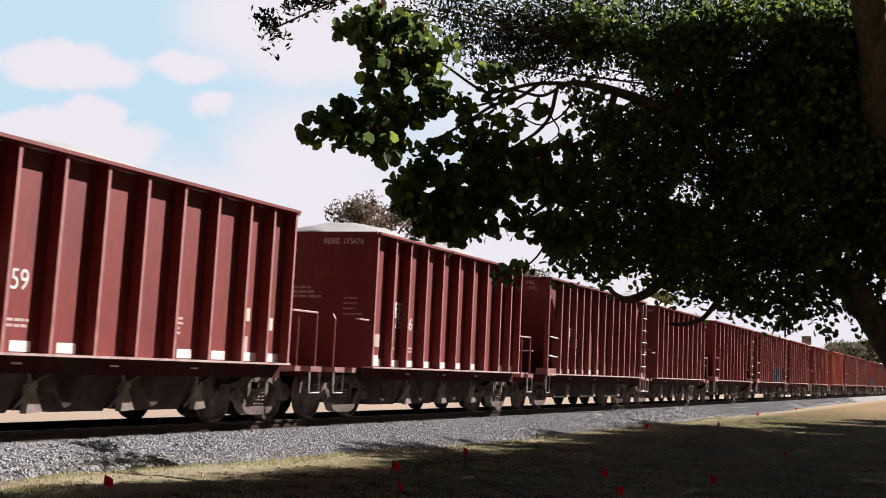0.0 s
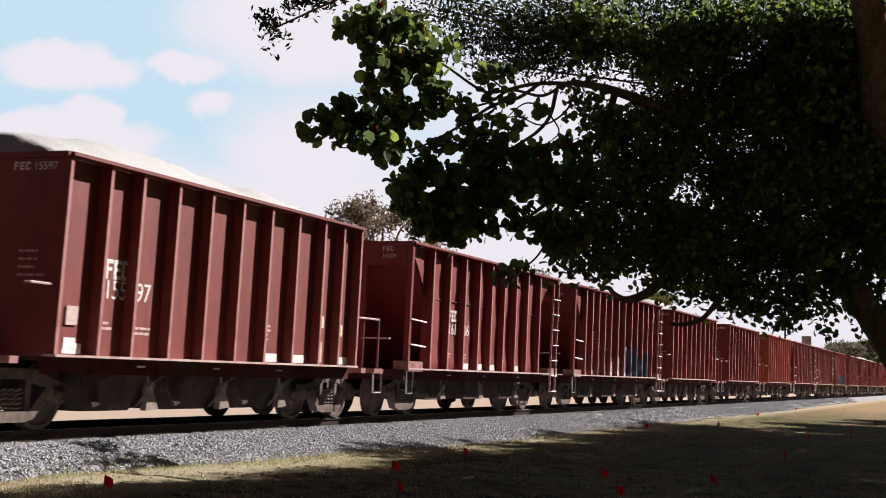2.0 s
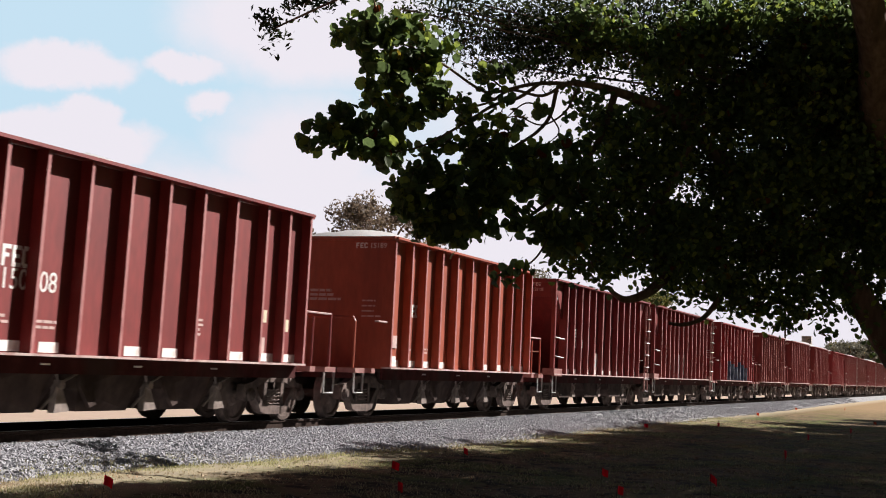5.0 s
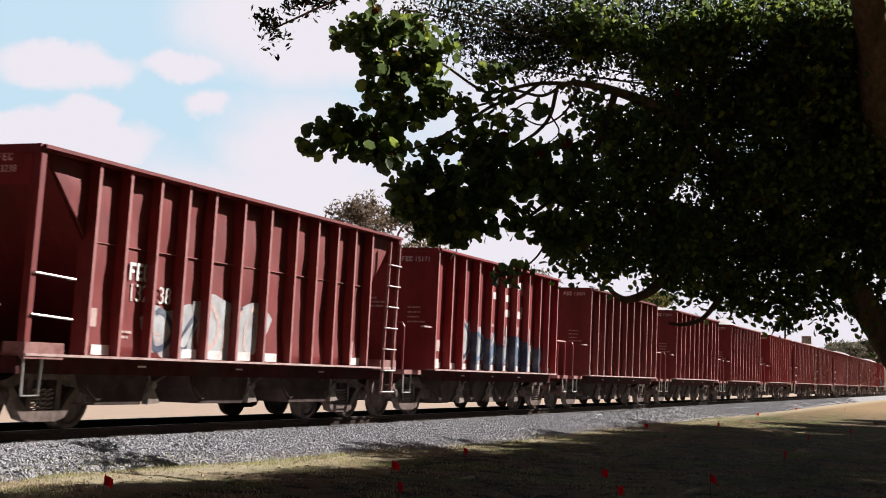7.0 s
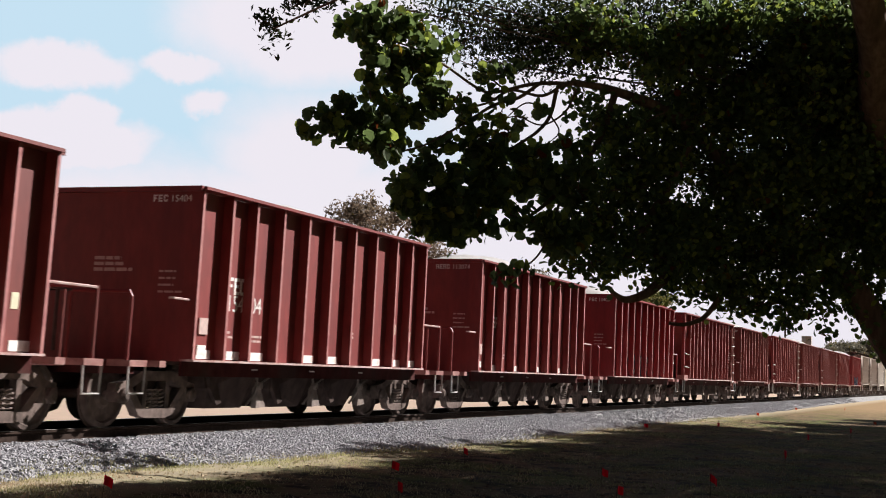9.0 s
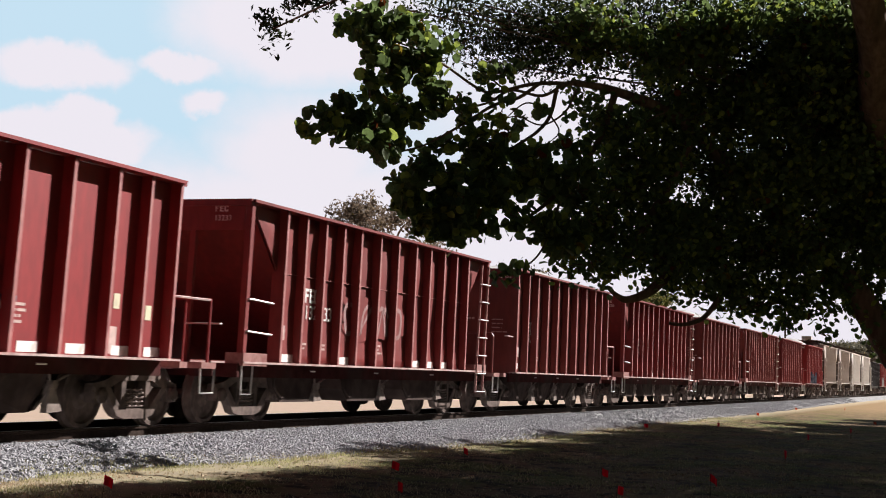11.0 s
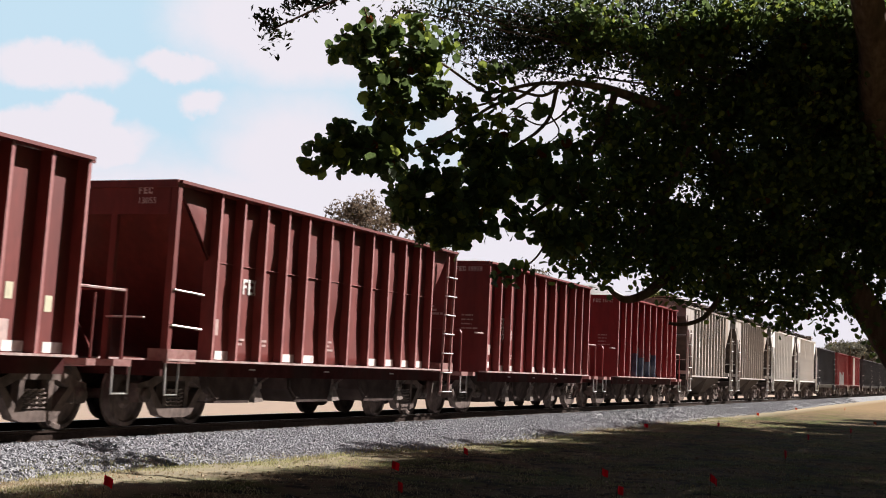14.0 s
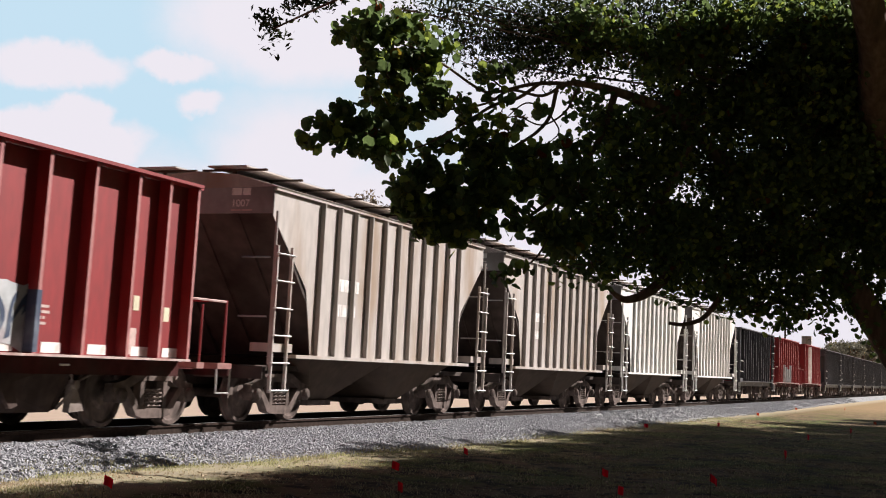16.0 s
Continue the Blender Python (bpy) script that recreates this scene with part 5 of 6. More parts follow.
def sea_grape():
    tree = tagged(new("sea_grape_tree"), "broad dark-green sea grape tree with round leaves", "tree")
    limb(tree, [(20.6, -0.35, -0.7), (20.3, 0.0, 0.3), (19.95, 0.75, 1.35)], 0.36, 0.26, "trunk")
    limb(tree, [(20.00, 0.53, 0.57), (19.90, 0.96, 1.30), (19.80, 1.40, 1.96), (19.70, 1.76, 2.41), (19.50, 2.11, 2.77), (18.90, 2.86, 3.54), (18.20, 3.72, 4.32), (17.50, 4.39, 4.62), (17.00, 4.93, 4.62)], 0.25, 0.03)
    limb(tree, [(17.00, 4.93, 4.62), (16.70, 5.28, 4.56), (16.40, 5.62, 4.43), (16.10, 5.74, 4.41), (15.70, 6.04, 4.62), (15.20, 6.21, 4.70), (14.90, 6.45, 4.77)], 0.028, 0.008)
    limb(tree, [(16.80, 5.16, 4.61), (16.50, 5.36, 4.37), (16.20, 5.58, 4.23), (15.90, 5.74, 4.02), (15.70, 6.01, 3.79), (15.30, 6.20, 3.56), (14.70, 6.37, 3.40), (14.30, 6.76, 3.41)], 0.026, 0.007)
    limb(tree, [(17.00, 4.92, 4.61), (16.70, 5.13, 4.41), (16.40, 5.44, 4.44), (16.00, 5.62, 4.21), (15.70, 5.95, 4.09), (15.30, 6.22, 4.04), (14.90, 6.43, 4.24)], 0.022, 0.007)
    limb(tree, [(16.90, 5.00, 4.52), (16.80, 5.04, 4.18), (16.60, 5.15, 3.95), (16.30, 5.38, 3.70), (16.00, 5.67, 3.39), (15.70, 6.05, 3.02), (15.40, 6.36, 2.98)], 0.028, 0.008)
    limb(tree, [(16.40, 5.47, 4.41), (16.30, 5.67, 4.57), (16.00, 5.79, 4.66), (15.70, 5.97, 4.73)], 0.012, 0.005)
    limb(tree, [(17.20, 4.83, 4.57), (17.10, 4.94, 4.27), (16.90, 5.18, 4.08), (16.70, 5.45, 4.17), (16.50, 5.64, 4.08)], 0.016, 0.006)
    limb(tree, [(16.80, 5.04, 4.18), (16.90, 4.95, 3.98), (16.70, 5.11, 3.76)], 0.012, 0.005)
    limb(tree, [(16.80, 5.15, 4.29), (16.70, 5.34, 4.33), (16.60, 5.53, 4.16), (16.40, 5.68, 3.88)], 0.012, 0.005)
    limb(tree, [(17.50, 4.39, 4.62), (17.40, 4.57, 3.94), (17.10, 4.92, 3.33), (16.60, 5.19, 2.91), (16.30, 5.46, 2.74)], 0.05, 0.012)
    limb(tree, [(17.10, 4.92, 3.33), (16.60, 4.97, 2.63), (16.35, 5.13, 2.28), (16.20, 5.47, 2.13)], 0.02, 0.006)
    limb(tree, [(18.30, 3.51, 4.14), (18.00, 3.81, 3.43), (17.70, 4.10, 2.74), (17.50, 4.33, 2.22)], 0.07, 0.03)
    # a bare low limb, its stub and its drooping end
    limb(tree, [(18.50, 3.45, 2.75), (18.00, 3.71, 2.34), (17.80, 3.96, 2.06), (17.70, 4.21, 1.95), (17.60, 4.33, 1.98), (17.50, 4.44, 2.09)], 0.09, 0.022)
    limb(tree, [(18.80, 3.12, 2.25), (18.60, 3.24, 1.98), (18.40, 3.32, 1.81), (18.30, 3.41, 1.72), (18.20, 3.59, 1.66), (18.10, 3.76, 1.67)], 0.042, 0.022)
    limb(tree, [(19.90, 1.21, 3.89), (19.00, 1.28, 4.65), (18.40, 1.29, 5.26), (17.80, 1.33, 5.91)], 0.26, 0.20)
    limb(tree, [(19.30, 2.16, 2.30), (19.40, 2.02, 1.97), (19.40, 1.93, 1.71)], 0.012, 0.005)
    # outer boughs, each moving on its own
    for origin, k, sprays in (
            ((15.35, 6.00, 3.65), 1.0, (((14.10, 7.10, 3.43), (0.06, 0.06, 0.05), 8), ((14.15, 6.97, 3.41), (0.12, 0.12, 0.06), 26), ((14.10, 7.00, 3.64), (0.07, 0.07, 0.05), 10), ((14.20, 6.84, 3.53), (0.17, 0.17, 0.12), 76), ((14.30, 6.73, 3.79), (0.14, 0.14, 0.11), 56), ((14.50, 6.58, 3.63), (0.22, 0.22, 0.20), 168), ((14.30, 6.60, 3.38), (0.24, 0.24, 0.06), 54), ((14.60, 6.39, 3.36), (0.21, 0.21, 0.12), 88), ((14.80, 6.25, 3.32), (0.15, 0.15, 0.08), 39), ((14.90, 6.39, 3.69), (0.21, 0.20, 0.21), 144))),
            ((15.35, 6.00, 4.33), 2.3, (((14.30, 6.80, 4.68), (0.10, 0.10, 0.06), 22), ((14.30, 6.75, 4.84), (0.10, 0.10, 0.05), 12), ((14.50, 6.57, 4.80), (0.20, 0.20, 0.13), 90), ((14.40, 6.60, 4.57), (0.15, 0.15, 0.06), 31), ((14.50, 6.47, 4.37), (0.16, 0.13, 0.16), 74), ((14.40, 6.49, 4.13), (0.14, 0.14, 0.07), 29), ((14.80, 6.41, 4.76), (0.21, 0.20, 0.21), 154), ((14.90, 6.35, 4.37), (0.24, 0.20, 0.24), 167), ((14.60, 6.51, 5.01), (0.05, 0.05, 0.05), 8), ((14.80, 6.55, 4.01), (0.15, 0.15, 0.08), 38))),
            ((15.96, 5.78, 2.96), 3.7, (((15.20, 6.42, 3.06), (0.15, 0.15, 0.07), 32), ((15.40, 6.21, 3.13), (0.28, 0.28, 0.12), 113), ((15.30, 6.31, 2.91), (0.20, 0.20, 0.15), 93), ((15.60, 6.04, 3.27), (0.31, 0.31, 0.12), 117), ((15.70, 5.90, 2.93), (0.38, 0.38, 0.24), 314), ((15.50, 6.20, 2.67), (0.22, 0.22, 0.17), 126), ((15.60, 5.85, 2.57), (0.29, 0.29, 0.12), 116), ((15.40, 6.22, 3.37), (0.16, 0.16, 0.06), 16))),
            ):
        cr = Crown(int(k * 10), 0.125, True, origin)
        for s in sprays:
            cr.spray(*s, clump=0.05, per=9)
        swaying(tree, cr, GRAPE_LEAF, k, "bough of round leathery leaves")
    # a bough behind, whose shade falls on the ballast
    limb(tree, [(19.4, 2.6, 2.95), (19.7, 4.3, 3.5), (20.4, 6.0, 4.05), (21.0, 7.2, 4.1)], 0.07, 0.015)
    limb(tree, [(20.4, 6.0, 4.05), (21.1, 6.5, 4.1), (21.8, 6.6, 4.15)], 0.03, 0.01)
    cr = Crown(7, 0.12, True)
    cr.spray((21.1, 7.4, 4.1), (0.45, 0.28, 0.14), 60)
    cr.spray((21.5, 6.7, 4.1), (0.9, 0.28, 0.14), 130)
    cr.spray((15.20, 6.43, 4.04), (0.22, 0.22, 0.15), 97, 0.06, 9)
    cr.spray((15.20, 6.13, 4.60), (0.22, 0.22, 0.22), 132, 0.06, 9)
    cr.spray((15.40, 6.16, 4.28), (0.22, 0.22, 0.16), 108, 0.06, 9)
    cr.spray((15.30, 6.20, 3.89), (0.20, 0.20, 0.10), 34, 0.06, 9)
    cr.spray((15.60, 5.91, 4.14), (0.26, 0.26, 0.11), 69, 0.06, 9)
    cr.spray((15.80, 5.71, 4.01), (0.32, 0.32, 0.08), 53, 0.06, 9)
    cr.spray((15.30, 6.29, 4.93), (0.22, 0.22, 0.18), 100, 0.06, 9)
    cr.spray((15.50, 5.97, 4.70), (0.16, 0.16, 0.14), 30, 0.06, 9)
    cr.spray((15.80, 5.97, 3.76), (0.19, 0.19, 0.08), 36, 0.06, 9)
    cr.spray((15.60, 6.12, 3.57), (0.14, 0.14, 0.09), 31, 0.06, 9)
    cr.spray((16.00, 5.76, 3.87), (0.23, 0.23, 0.08), 41, 0.06, 9)
    cr.spray((16.00, 5.59, 3.19), (0.33, 0.33, 0.27), 321, 0.06, 9)
    cr.spray((16.00, 5.70, 3.49), (0.28, 0.28, 0.17), 168, 0.06, 9)
    cr.spray((16.10, 5.60, 3.67), (0.28, 0.28, 0.12), 86, 0.06, 9)
    cr.spray((16.20, 5.35, 2.84), (0.23, 0.23, 0.16), 50, 0.06, 9)
    cr.spray((16.00, 5.72, 2.72), (0.19, 0.19, 0.19), 112, 0.06, 9)
    cr.spray((16.40, 5.18, 3.47), (0.31, 0.31, 0.30), 341, 0.06, 9)
    cr.spray((16.50, 5.09, 2.77), (0.29, 0.29, 0.21), 144, 0.06, 9)
    cr.spray((16.20, 5.46, 2.10), (0.13, 0.13, 0.03), 9, 0.06, 9)
    cr.spray((16.25, 5.30, 2.14), (0.14, 0.14, 0.03), 12, 0.06, 9)
    cr.spray((16.30, 5.14, 2.19), (0.12, 0.12, 0.04), 11, 0.06, 9)
    cr.spray((16.20, 5.56, 4.62), (0.32, 0.32, 0.08), 45, 0.06, 9)
    cr.spray((16.20, 5.64, 4.33), (0.19, 0.19, 0.10), 33, 0.06, 9)
    cr.spray((16.80, 5.30, 4.16), (0.40, 0.40, 0.20), 43, 0.06, 9)
    cr.spray((16.80, 5.39, 4.80), (0.27, 0.27, 0.09), 20, 0.06, 9)
    cr.spray((17.00, 4.89, 3.31), (0.41, 0.41, 0.34), 441, 0.06, 9)
    cr.spray((16.80, 4.88, 2.62), (0.30, 0.30, 0.30), 265, 0.06, 9)
    cr.spray((17.10, 4.85, 3.76), (0.30, 0.30, 0.18), 110, 0.06, 9)
    cr.build(tree, GRAPE_LEAF, "crown", "round leathery leaves with gaps between the boughs")
    cr = Crown(9, 0.115, True)
    cr.spray((16.20, 5.39, 3.92), (0.25, 0.25, 0.09), 19, 0.05, 8)
    cr.spray((16.10, 5.51, 4.02), (0.15, 0.15, 0.08), 9, 0.05, 8)
    cr.spray((16.20, 5.35, 3.76), (0.13, 0.13, 0.06), 8, 0.05, 8)
    cr.spray((16.90, 5.00, 3.23), (0.20, 0.20, 0.20), 8, 0.05, 8)
    cr.spray((15.00, 6.05, 4.44), (0.24, 0.24, 0.24), 12, 0.05, 8)
    cr.build(tree, TURNING_LEAF, "turning_leaves", "yellow and orange leaves among the green")
    cr = Crown(8, 0.080, True)
    cr.spray((17.30, 4.54, 2.34), (0.50, 0.50, 0.15), 326, 0.10, 12)
    cr.spray((17.50, 4.57, 2.90), (0.54, 0.54, 0.46), 986, 0.10, 12)
    cr.spray((17.70, 4.41, 3.40), (0.57, 0.57, 0.35), 666, 0.10, 12)
    cr.spray((17.80, 4.23, 4.15), (0.57, 0.57, 0.36), 753, 0.10, 12)
    cr.spray((17.40, 4.65, 4.20), (0.24, 0.24, 0.22), 175, 0.10, 12)
    cr.spray((18.00, 4.04, 3.66), (0.65, 0.65, 0.36), 866, 0.10, 12)
    cr.spray((17.40, 4.74, 4.57), (0.24, 0.24, 0.17), 123, 0.10, 12)
    cr.spray((17.60, 4.66, 5.39), (0.56, 0.56, 0.35), 1007, 0.10, 12)
    cr.spray((17.80, 4.03, 5.03), (0.31, 0.24, 0.31), 326, 0.10, 12)
    cr.spray((17.90, 3.88, 2.51), (0.54, 0.54, 0.33), 910, 0.10, 12)
    cr.spray((18.00, 3.71, 2.15), (0.43, 0.43, 0.11), 214, 0.10, 12)
    cr.spray((18.00, 3.80, 2.99), (0.43, 0.43, 0.29), 389, 0.10, 12)
    cr.spray((18.50, 3.45, 2.82), (0.66, 0.66, 0.46), 1553, 0.10, 12)
    cr.spray((18.70, 3.10, 2.25), (0.60, 0.60, 0.21), 637, 0.10, 12)
    cr.spray((18.60, 3.34, 2.05), (0.27, 0.27, 0.06), 49, 0.10, 12)
    cr.spray((18.80, 2.97, 1.92), (0.38, 0.38, 0.07), 84, 0.10, 12)
    cr.spray((18.90, 2.69, 1.97), (0.39, 0.39, 0.17), 306, 0.10, 12)
    cr.spray((19.20, 2.47, 1.75), (0.26, 0.26, 0.09), 84, 0.10, 12)
    cr.spray((19.20, 2.22, 2.14), (0.46, 0.46, 0.20), 431, 0.10, 12)
    cr.spray((19.40, 1.98, 1.97), (0.23, 0.23, 0.11), 49, 0.10, 12)
    cr.spray((19.40, 1.98, 1.65), (0.12, 0.12, 0.06), 28, 0.10, 12)
    cr.spray((19.60, 1.78, 1.98), (0.16, 0.16, 0.13), 53, 0.10, 12)
    cr.spray((19.20, 2.45, 2.74), (0.74, 0.74, 0.49), 1841, 0.10, 12)
    cr.spray((19.60, 1.82, 2.40), (0.31, 0.31, 0.31), 461, 0.10, 12)
    cr.spray((18.80, 2.85, 3.53), (0.72, 0.72, 0.50), 1751, 0.10, 12)
    cr.spray((18.40, 3.61, 4.31), (0.62, 0.62, 0.47), 1366, 0.10, 12)
    cr.spray((18.20, 3.52, 5.33), (0.65, 0.65, 0.51), 1697, 0.10, 12)
    cr.spray((18.80, 2.86, 4.51), (0.68, 0.68, 0.45), 1492, 0.10, 12)
    cr.spray((19.20, 2.24, 3.80), (0.69, 0.69, 0.61), 2075, 0.10, 12)
    cr.spray((19.00, 2.09, 4.91), (0.76, 0.76, 0.61), 2258, 0.10, 12)
    cr.spray((18.40, 2.97, 5.65), (0.51, 0.51, 0.29), 652, 0.10, 12)
    cr.spray((18.60, 1.91, 5.64), (0.67, 0.67, 0.37), 1266, 0.10, 12)
    cr.spray((19.50, 1.58, 4.22), (0.93, 0.39, 0.93), 1855, 0.10, 12)
    cr.spray((19.80, 1.59, 3.11), (0.55, 0.40, 0.55), 1115, 0.10, 12)
    cr.spray((18.80, 2.36, 5.18), (0.30, 0.30, 0.23), 198, 0.10, 12)
    cr.spray((19.20, 1.25, 5.60), (0.54, 0.38, 0.54), 968, 0.10, 12)
    cr.spray((19.60, 1.19, 4.61), (0.70, 0.39, 0.70), 1297, 0.10, 12)
    cr.spray((19.80, 1.19, 3.57), (0.71, 0.40, 0.71), 1324, 0.10, 12)
    cr.spray((19.90, 1.26, 2.58), (0.48, 0.32, 0.48), 713, 0.10, 12)
    cr.spray((19.90, 1.37, 1.89), (0.27, 0.27, 0.27), 315, 0.10, 12)
    cr.spray((20.00, 1.17, 1.67), (0.32, 0.24, 0.32), 330, 0.10, 12)
    cr.build(tree, GRAPE_LEAF, "crown", "dense dark inner leaves")



def oak(base, height, sprays, seed, trunk_r=0.4, leaf=0.075, label="spreading live oak with small dark leaves", limbs=(), bough_r=0.22, clump=0.16, per=16, share=1.0):
    tree = tagged(new("oak_tree"), label, "tree")
    x, y = base
    limb(tree, [(x, y, -0.7), (x + 0.1, y + 0.1, height * 0.25), (x - 0.1, y + 0.3, height * 0.5)], trunk_r, trunk_r * 0.6, "trunk")
    cr = Crown(seed, leaf, False)
    cr.share = share
    for s in sprays:
        cr.spray(*s, clump=clump, per=per)
    for i, s in enumerate(sprays):
        if i % 2 == 0 or len(sprays) < 8:
            c = s[0]
            limb(tree, [(x - 0.1, y + 0.3, height * 0.45), ((x + c[0]) / 2, (y + c[1]) / 2, (height * 0.5 + c[2]) / 2 + 0.4), c], trunk_r * bough_r, 0.010)
    for pts, r in limbs:
        limb(tree, pts, r, r * 0.3)
    cr.build(tree, OAK_LEAF, "crown", "crown of small leaves with gaps")
    return tree


sea_grape()
# an oak behind and over the sea grape
oak((21.0, -0.9), 6.6, (((16.60, 6.58, 5.79), (0.33, 0.33, 0.12), 154), ((17.00, 6.02, 5.83), (0.34, 0.34, 0.14), 285), ((17.60, 5.44, 5.95), (0.42, 0.42, 0.15), 441), ((18.20, 4.68, 6.06), (0.51, 0.51, 0.17), 600), ((18.80, 3.81, 6.17), (0.53, 0.53, 0.18), 640), ((19.20, 2.88, 6.22), (0.54, 0.54, 0.18), 668), ((19.50, 1.93, 6.24), (0.54, 0.54, 0.19), 689), ((17.80, 5.16, 5.07), (0.36, 0.36, 0.11), 250), ((18.00, 4.74, 5.03), (0.22, 0.22, 0.14), 209), ((18.00, 4.92, 5.35), (0.36, 0.36, 0.17), 524), ((16.30, 6.90, 5.52), (0.26, 0.26, 0.12), 179), ((16.40, 6.79, 5.36), (0.26, 0.26, 0.12), 141), ((16.60, 6.41, 5.54), (0.29, 0.29, 0.15), 222), ((16.80, 6.16, 5.21), (0.31, 0.31, 0.19), 555), ((16.80, 6.26, 5.58), (0.27, 0.27, 0.17), 422), ((17.40, 5.79, 5.44), (0.46, 0.46, 0.33), 1898), ((17.20, 6.05, 5.01), (0.30, 0.30, 0.12), 252), ((17.80, 5.52, 5.10), (0.36, 0.36, 0.14), 427), ((18.00, 5.36, 5.64), (0.43, 0.43, 0.32), 1692), ((17.60, 5.54, 5.25), (0.42, 0.42, 0.18), 782), ((18.40, 4.96, 5.75), (0.48, 0.48, 0.32), 1768), ((18.80, 4.42, 5.67), (0.53, 0.53, 0.45), 2270), ((19.20, 3.64, 5.72), (0.69, 0.69, 0.54), 4178), ((19.40, 3.19, 5.03), (0.70, 0.70, 0.39), 2589), ((19.00, 3.89, 4.82), (0.61, 0.61, 0.38), 2208), ((19.60, 2.46, 5.60), (0.86, 0.86, 0.63), 6081), ((19.80, 1.87, 4.67), (0.95, 0.71, 0.95), 7617), ((19.60, 2.82, 3.95), (0.78, 0.78, 0.63), 4423), ((19.00, 3.64, 3.80), (0.61, 0.61, 0.45), 2026), ((19.90, 2.16, 3.12), (0.79, 0.79, 0.48), 3633), ((18.60, 4.56, 3.76), (0.52, 0.52, 0.45), 1362), ((18.80, 4.35, 3.01), (0.60, 0.60, 0.38), 1271), ((19.20, 3.12, 2.74), (0.69, 0.69, 0.38), 2238)), 21, 0.35, 0.062, bough_r=0.08, clump=0.15, per=40)
# twigs of a tree whose crown hangs over the camera
oak((6.0, -4.5), 9.0, (((12.0, 6.42, 4.20), (0.12, 0.14, 0.20), 170), ((12.05, 6.15, 4.45), (0.22, 0.22, 0.10), 190), ((12.15, 5.85, 4.54), (0.2, 0.25, 0.10), 170), ((11.9, 6.3, 4.78), (0.5, 0.5, 0.15), 300),
                      ((10.0, 3.0, 6.6), (2.0, 1.8, 0.8), 2500), ((7.0, -2.0, 7.5), (3.0, 3.0, 1.4), 5000), ((3.0, -6.0, 8.0), (3.0, 3.0, 1.6), 4000)), 31, 0.5, 0.062, bough_r=0.06, clump=0.06, per=18)


def verge_oak(x, y, spread, z, seed, leaf, count):
    """One of the oaks that close over the verge and shade it; some added unseen."""
    rnd = random.Random(seed)
    ring = [(k * 1.05 + rnd.uniform(-0.2, 0.2), 1.0) for k in range(6)] + [(rnd.uniform(0, 6), 0.45) for _ in range(4)]
    oak((x, y - 1.2), z * 1.6, tuple(((x + spread * math.cos(a) * s, y + spread * math.sin(a) * s, z + 2.0 * (1 - s) + rnd.uniform(-0.4, 0.5)), (spread * 0.5, spread * 0.5, 1.3), count)
                                     for a, s in ring), seed, 0.45, leaf)


# crown added over the sea grape, above the view, to darken its leaves
verge_oak(23.2, 0.7, 2.0, 6.1, 73, 0.16, 1900)
# this one is added to close a gap in the shade between two neighbours
verge_oak(37.6, -3.2, 2.4, 7.2, 75, 0.24, 2600)
verge_oak(25.5, -2.6, 3.6, 7.0, 71, 0.20, 3300)
verge_oak(33.5, -2.0, 4.2, 6.6, 41, 0.24, 3300)
verge_oak(42.0, -1.9, 4.4, 6.4, 42, 0.26, 3300)
verge_oak(50.5, -3.0, 4.6, 6.8, 43, 0.28, 3300)
# second crown added higher up to block a streak of sun on the grass
verge_oak(33.6, -2.2, 2.2, 8.6, 51, 0.24, 2600)
verge_oak(60.0, -5.6, 4.8, 7.0, 44, 0.30, 3300)
verge_oak(71.0, -6.6, 4.6, 7.0, 48, 0.32, 2600)
# out of view, added to shade the ground beside and behind the camera
verge_oak(16.5, -4.6, 4.0, 7.2, 45, 0.24, 2600)
verge_oak(14.0, -1.2, 4.0, 8.2, 49, 0.26, 2600)
verge_oak(4.0, -1.5, 4.5, 8.2, 50, 0.30, 2600)
verge_oak(0.5, -5.0, 4.8, 7.2, 46, 0.30, 2600)
verge_oak(-9.0, -5.0, 4.8, 7.2, 47, 0.30, 2600)


def far_tree(x, y, height, spread, seed, mat, name="far_tree", label="hazy grey-green tree behind the railway line", airy=0.5):
    rnd = random.Random(seed)
    tree = tagged(new(name), label, "tree")
    limb(tree, [(x, y, -0.5), (x + 0.2, y, height * 0.35), (x - 0.1, y + 0.2, height * 0.6)], spread * 0.07, spread * 0.04, "trunk")
    cr = Crown(seed, spread * 0.045, False)
    for i in range(11):
        a, s = rnd.uniform(0, 6.28), rnd.uniform(0.2, 1.0)
        c = (x + spread * s * math.cos(a), y + spread * s * math.sin(a), height * (0.93 - 0.30 * s * s) - rnd.uniform(0, 0.12) * height)
        limb(tree, [(x, y, height * rnd.uniform(0.35, 0.55)), ((x + c[0]) / 2, (y + c[1]) / 2, c[2] * 0.88), c], spread * 0.022, spread * 0.006)
        cr.spray(c, (spread * 0.30, spread * 0.30, height * 0.075), int(900 * airy), clump=spread * 0.035, per=14)
    cr.build(tree, mat, "crown", "airy crown")


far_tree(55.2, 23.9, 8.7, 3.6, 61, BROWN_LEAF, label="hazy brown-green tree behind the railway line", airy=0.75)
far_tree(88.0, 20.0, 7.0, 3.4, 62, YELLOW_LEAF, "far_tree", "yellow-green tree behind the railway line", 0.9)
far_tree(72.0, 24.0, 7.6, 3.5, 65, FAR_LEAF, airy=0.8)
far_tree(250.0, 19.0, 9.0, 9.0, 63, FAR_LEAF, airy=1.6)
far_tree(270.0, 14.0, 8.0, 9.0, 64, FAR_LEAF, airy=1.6)
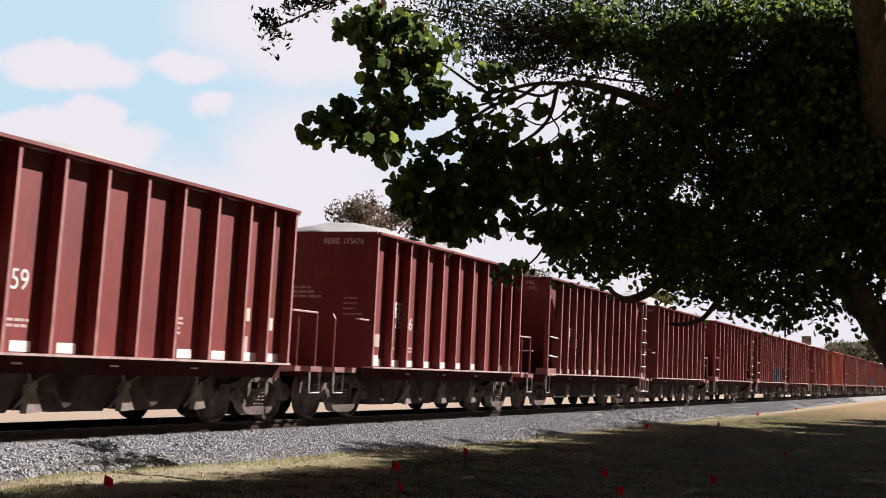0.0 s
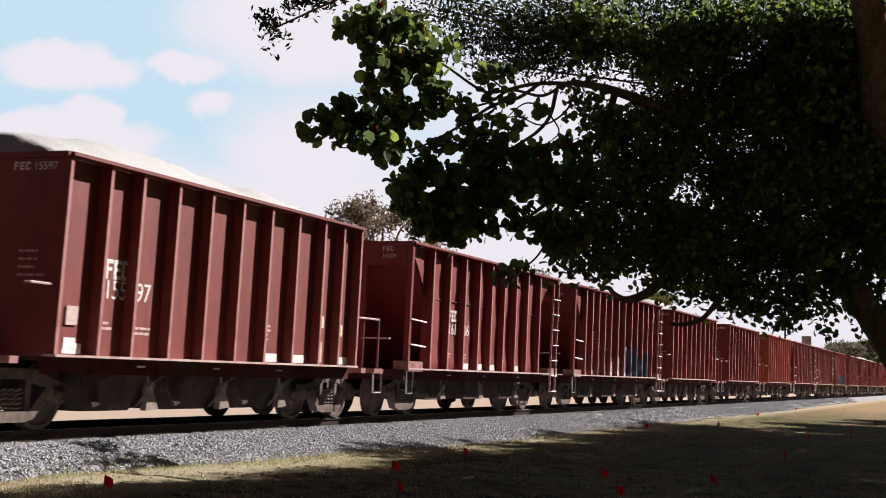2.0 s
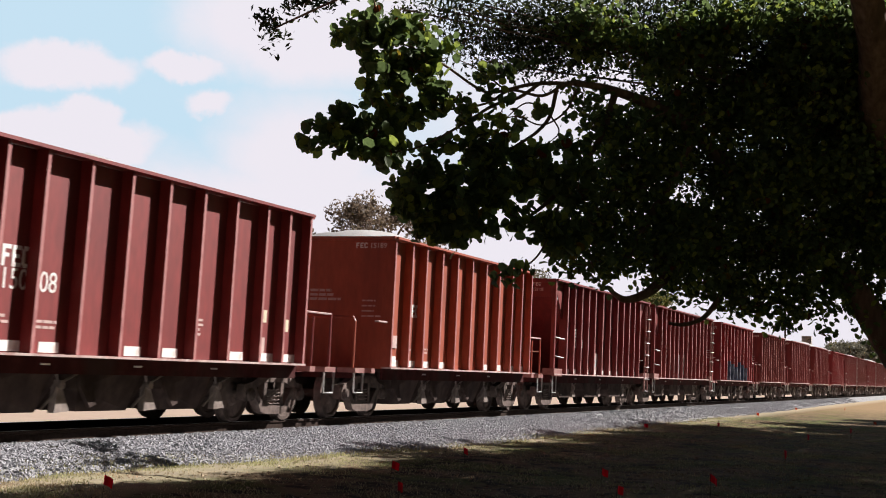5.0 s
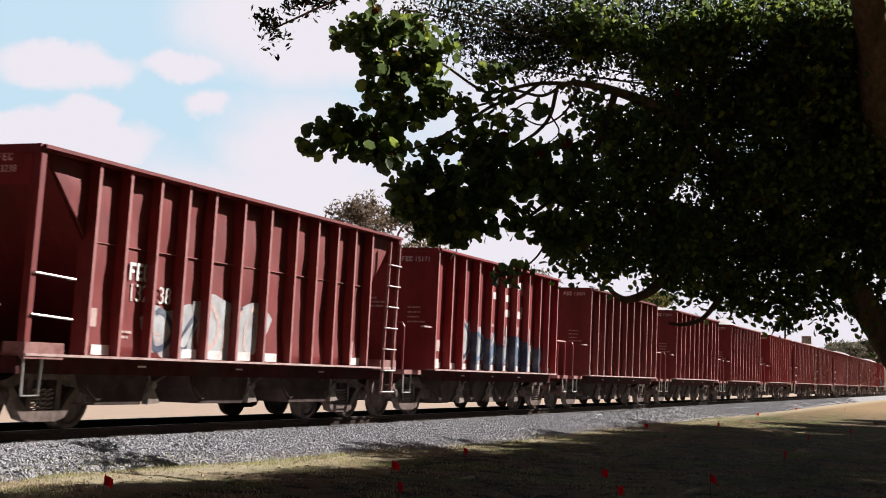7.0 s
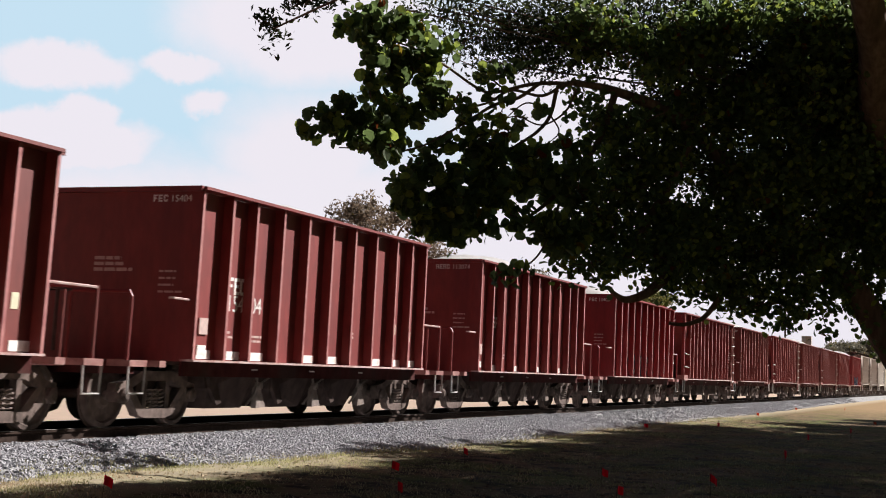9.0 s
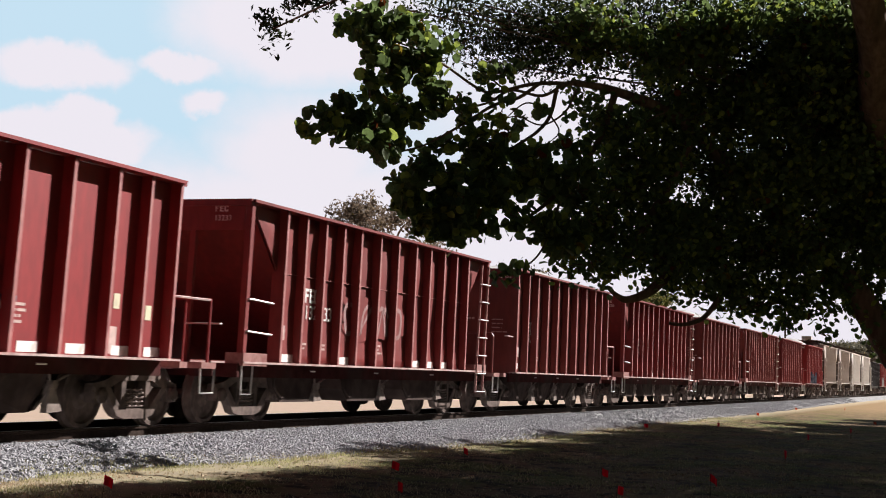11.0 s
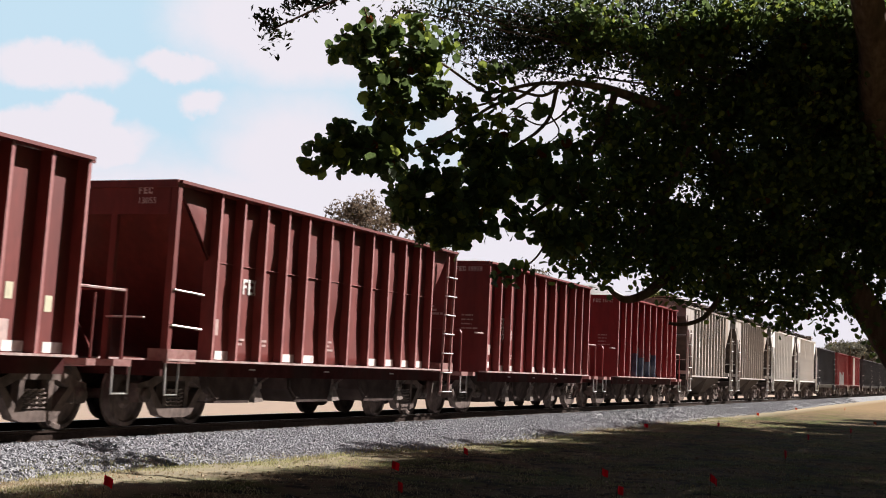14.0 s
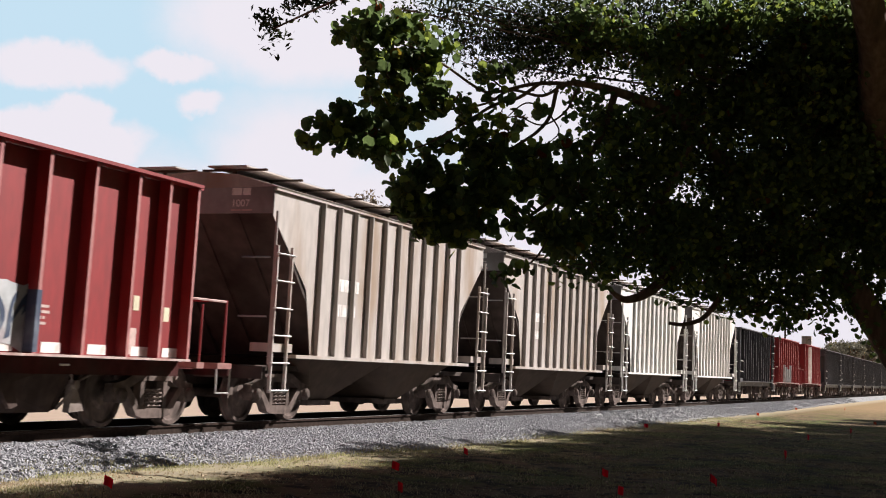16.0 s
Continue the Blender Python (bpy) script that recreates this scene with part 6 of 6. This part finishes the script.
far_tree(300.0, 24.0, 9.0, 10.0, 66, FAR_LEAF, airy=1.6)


def signal_mast(x, y, height, head):
    mast = tagged(new("signal_mast"), "thin grey signal mast behind the train", "mast", "masts by the line")
    bm = bmesh.new()
    rod(bm, [(x, y, -0.5), (x, y, height)], 0.09, 8)
    part("pole", bm, GREY_DEEP, mast)
    if head:
        boxes("signal_box", [(x - 0.35, x + 0.35, y - 0.45, y + 0.45, height - 0.9, height)], GREY_PAINT, mast)


signal_mast(139.2, 15.6, 5.5, True)
signal_mast(138.9, 17.6, 8.5, False)


def motions():
    """The train rolls by at an even speed, its wheels turn; outer branches sway."""
    for thing, at in TRAIN:
        walk(thing, [(t, pose(at - SPEED * (t - 14.5), TRACK_Y, 0)) for t in (0.0, 16.0)])
        if at > 75:
            continue
        for o in thing.children_recursive:
            if o.name.startswith("wheelset"):
                x = o.matrix_basis.translation.x
                walk(o, [(k / 30, pose(x, 0, 0.457, 0, -math.degrees(SPEED / 0.457) * k / 30, 0)) for k in range(481)])
    walk(SKY, [(0.0, pose(0, 0, 0)), (16.0, pose(0, 0, 0, 0, 0, 0.5))])
    # gusts press the outer boughs down and let them rise again
    gusts = ((0.0, -1), (0.4, 3.5), (0.8, 7.7), (1.0, 7.7), (1.2, 5.3), (1.6, 1.9), (2.0, -1.9), (2.4, 5), (2.8, 10.8), (3.2, 9.7), (3.6, 2.9), (4.0, -1.6), (5.2, 3), (6.5, 5),
             (7.3, 2.9), (8.1, 3.6), (8.9, -2.9), (10.1, 2), (11.5, -5.7), (11.7, 6.3), (11.9, 16.3), (12.1, 15.6), (12.3, 6), (12.5, 0.2), (12.8, -3.3), (13.1, 1.2), (13.4, 2.2),
             (13.7, 5.3), (13.9, 10.5), (14.1, 10.8), (14.3, 9.1), (14.5, 6.7), (15.0, -1.6), (15.7, -1.2), (16.0, 1))
    calm = [(t, g - 3.0) for t, g in gusts]
    for (branch, at, k), give in zip(SWAYING, (1.0, 0.95, 0.6)):
        walk(branch, [(t, pose(*at, -0.61 * give * g, -0.79 * give * g, 0.5 * math.sin(2.8 * t + 3 * k))) for t, g in calm])


motions()
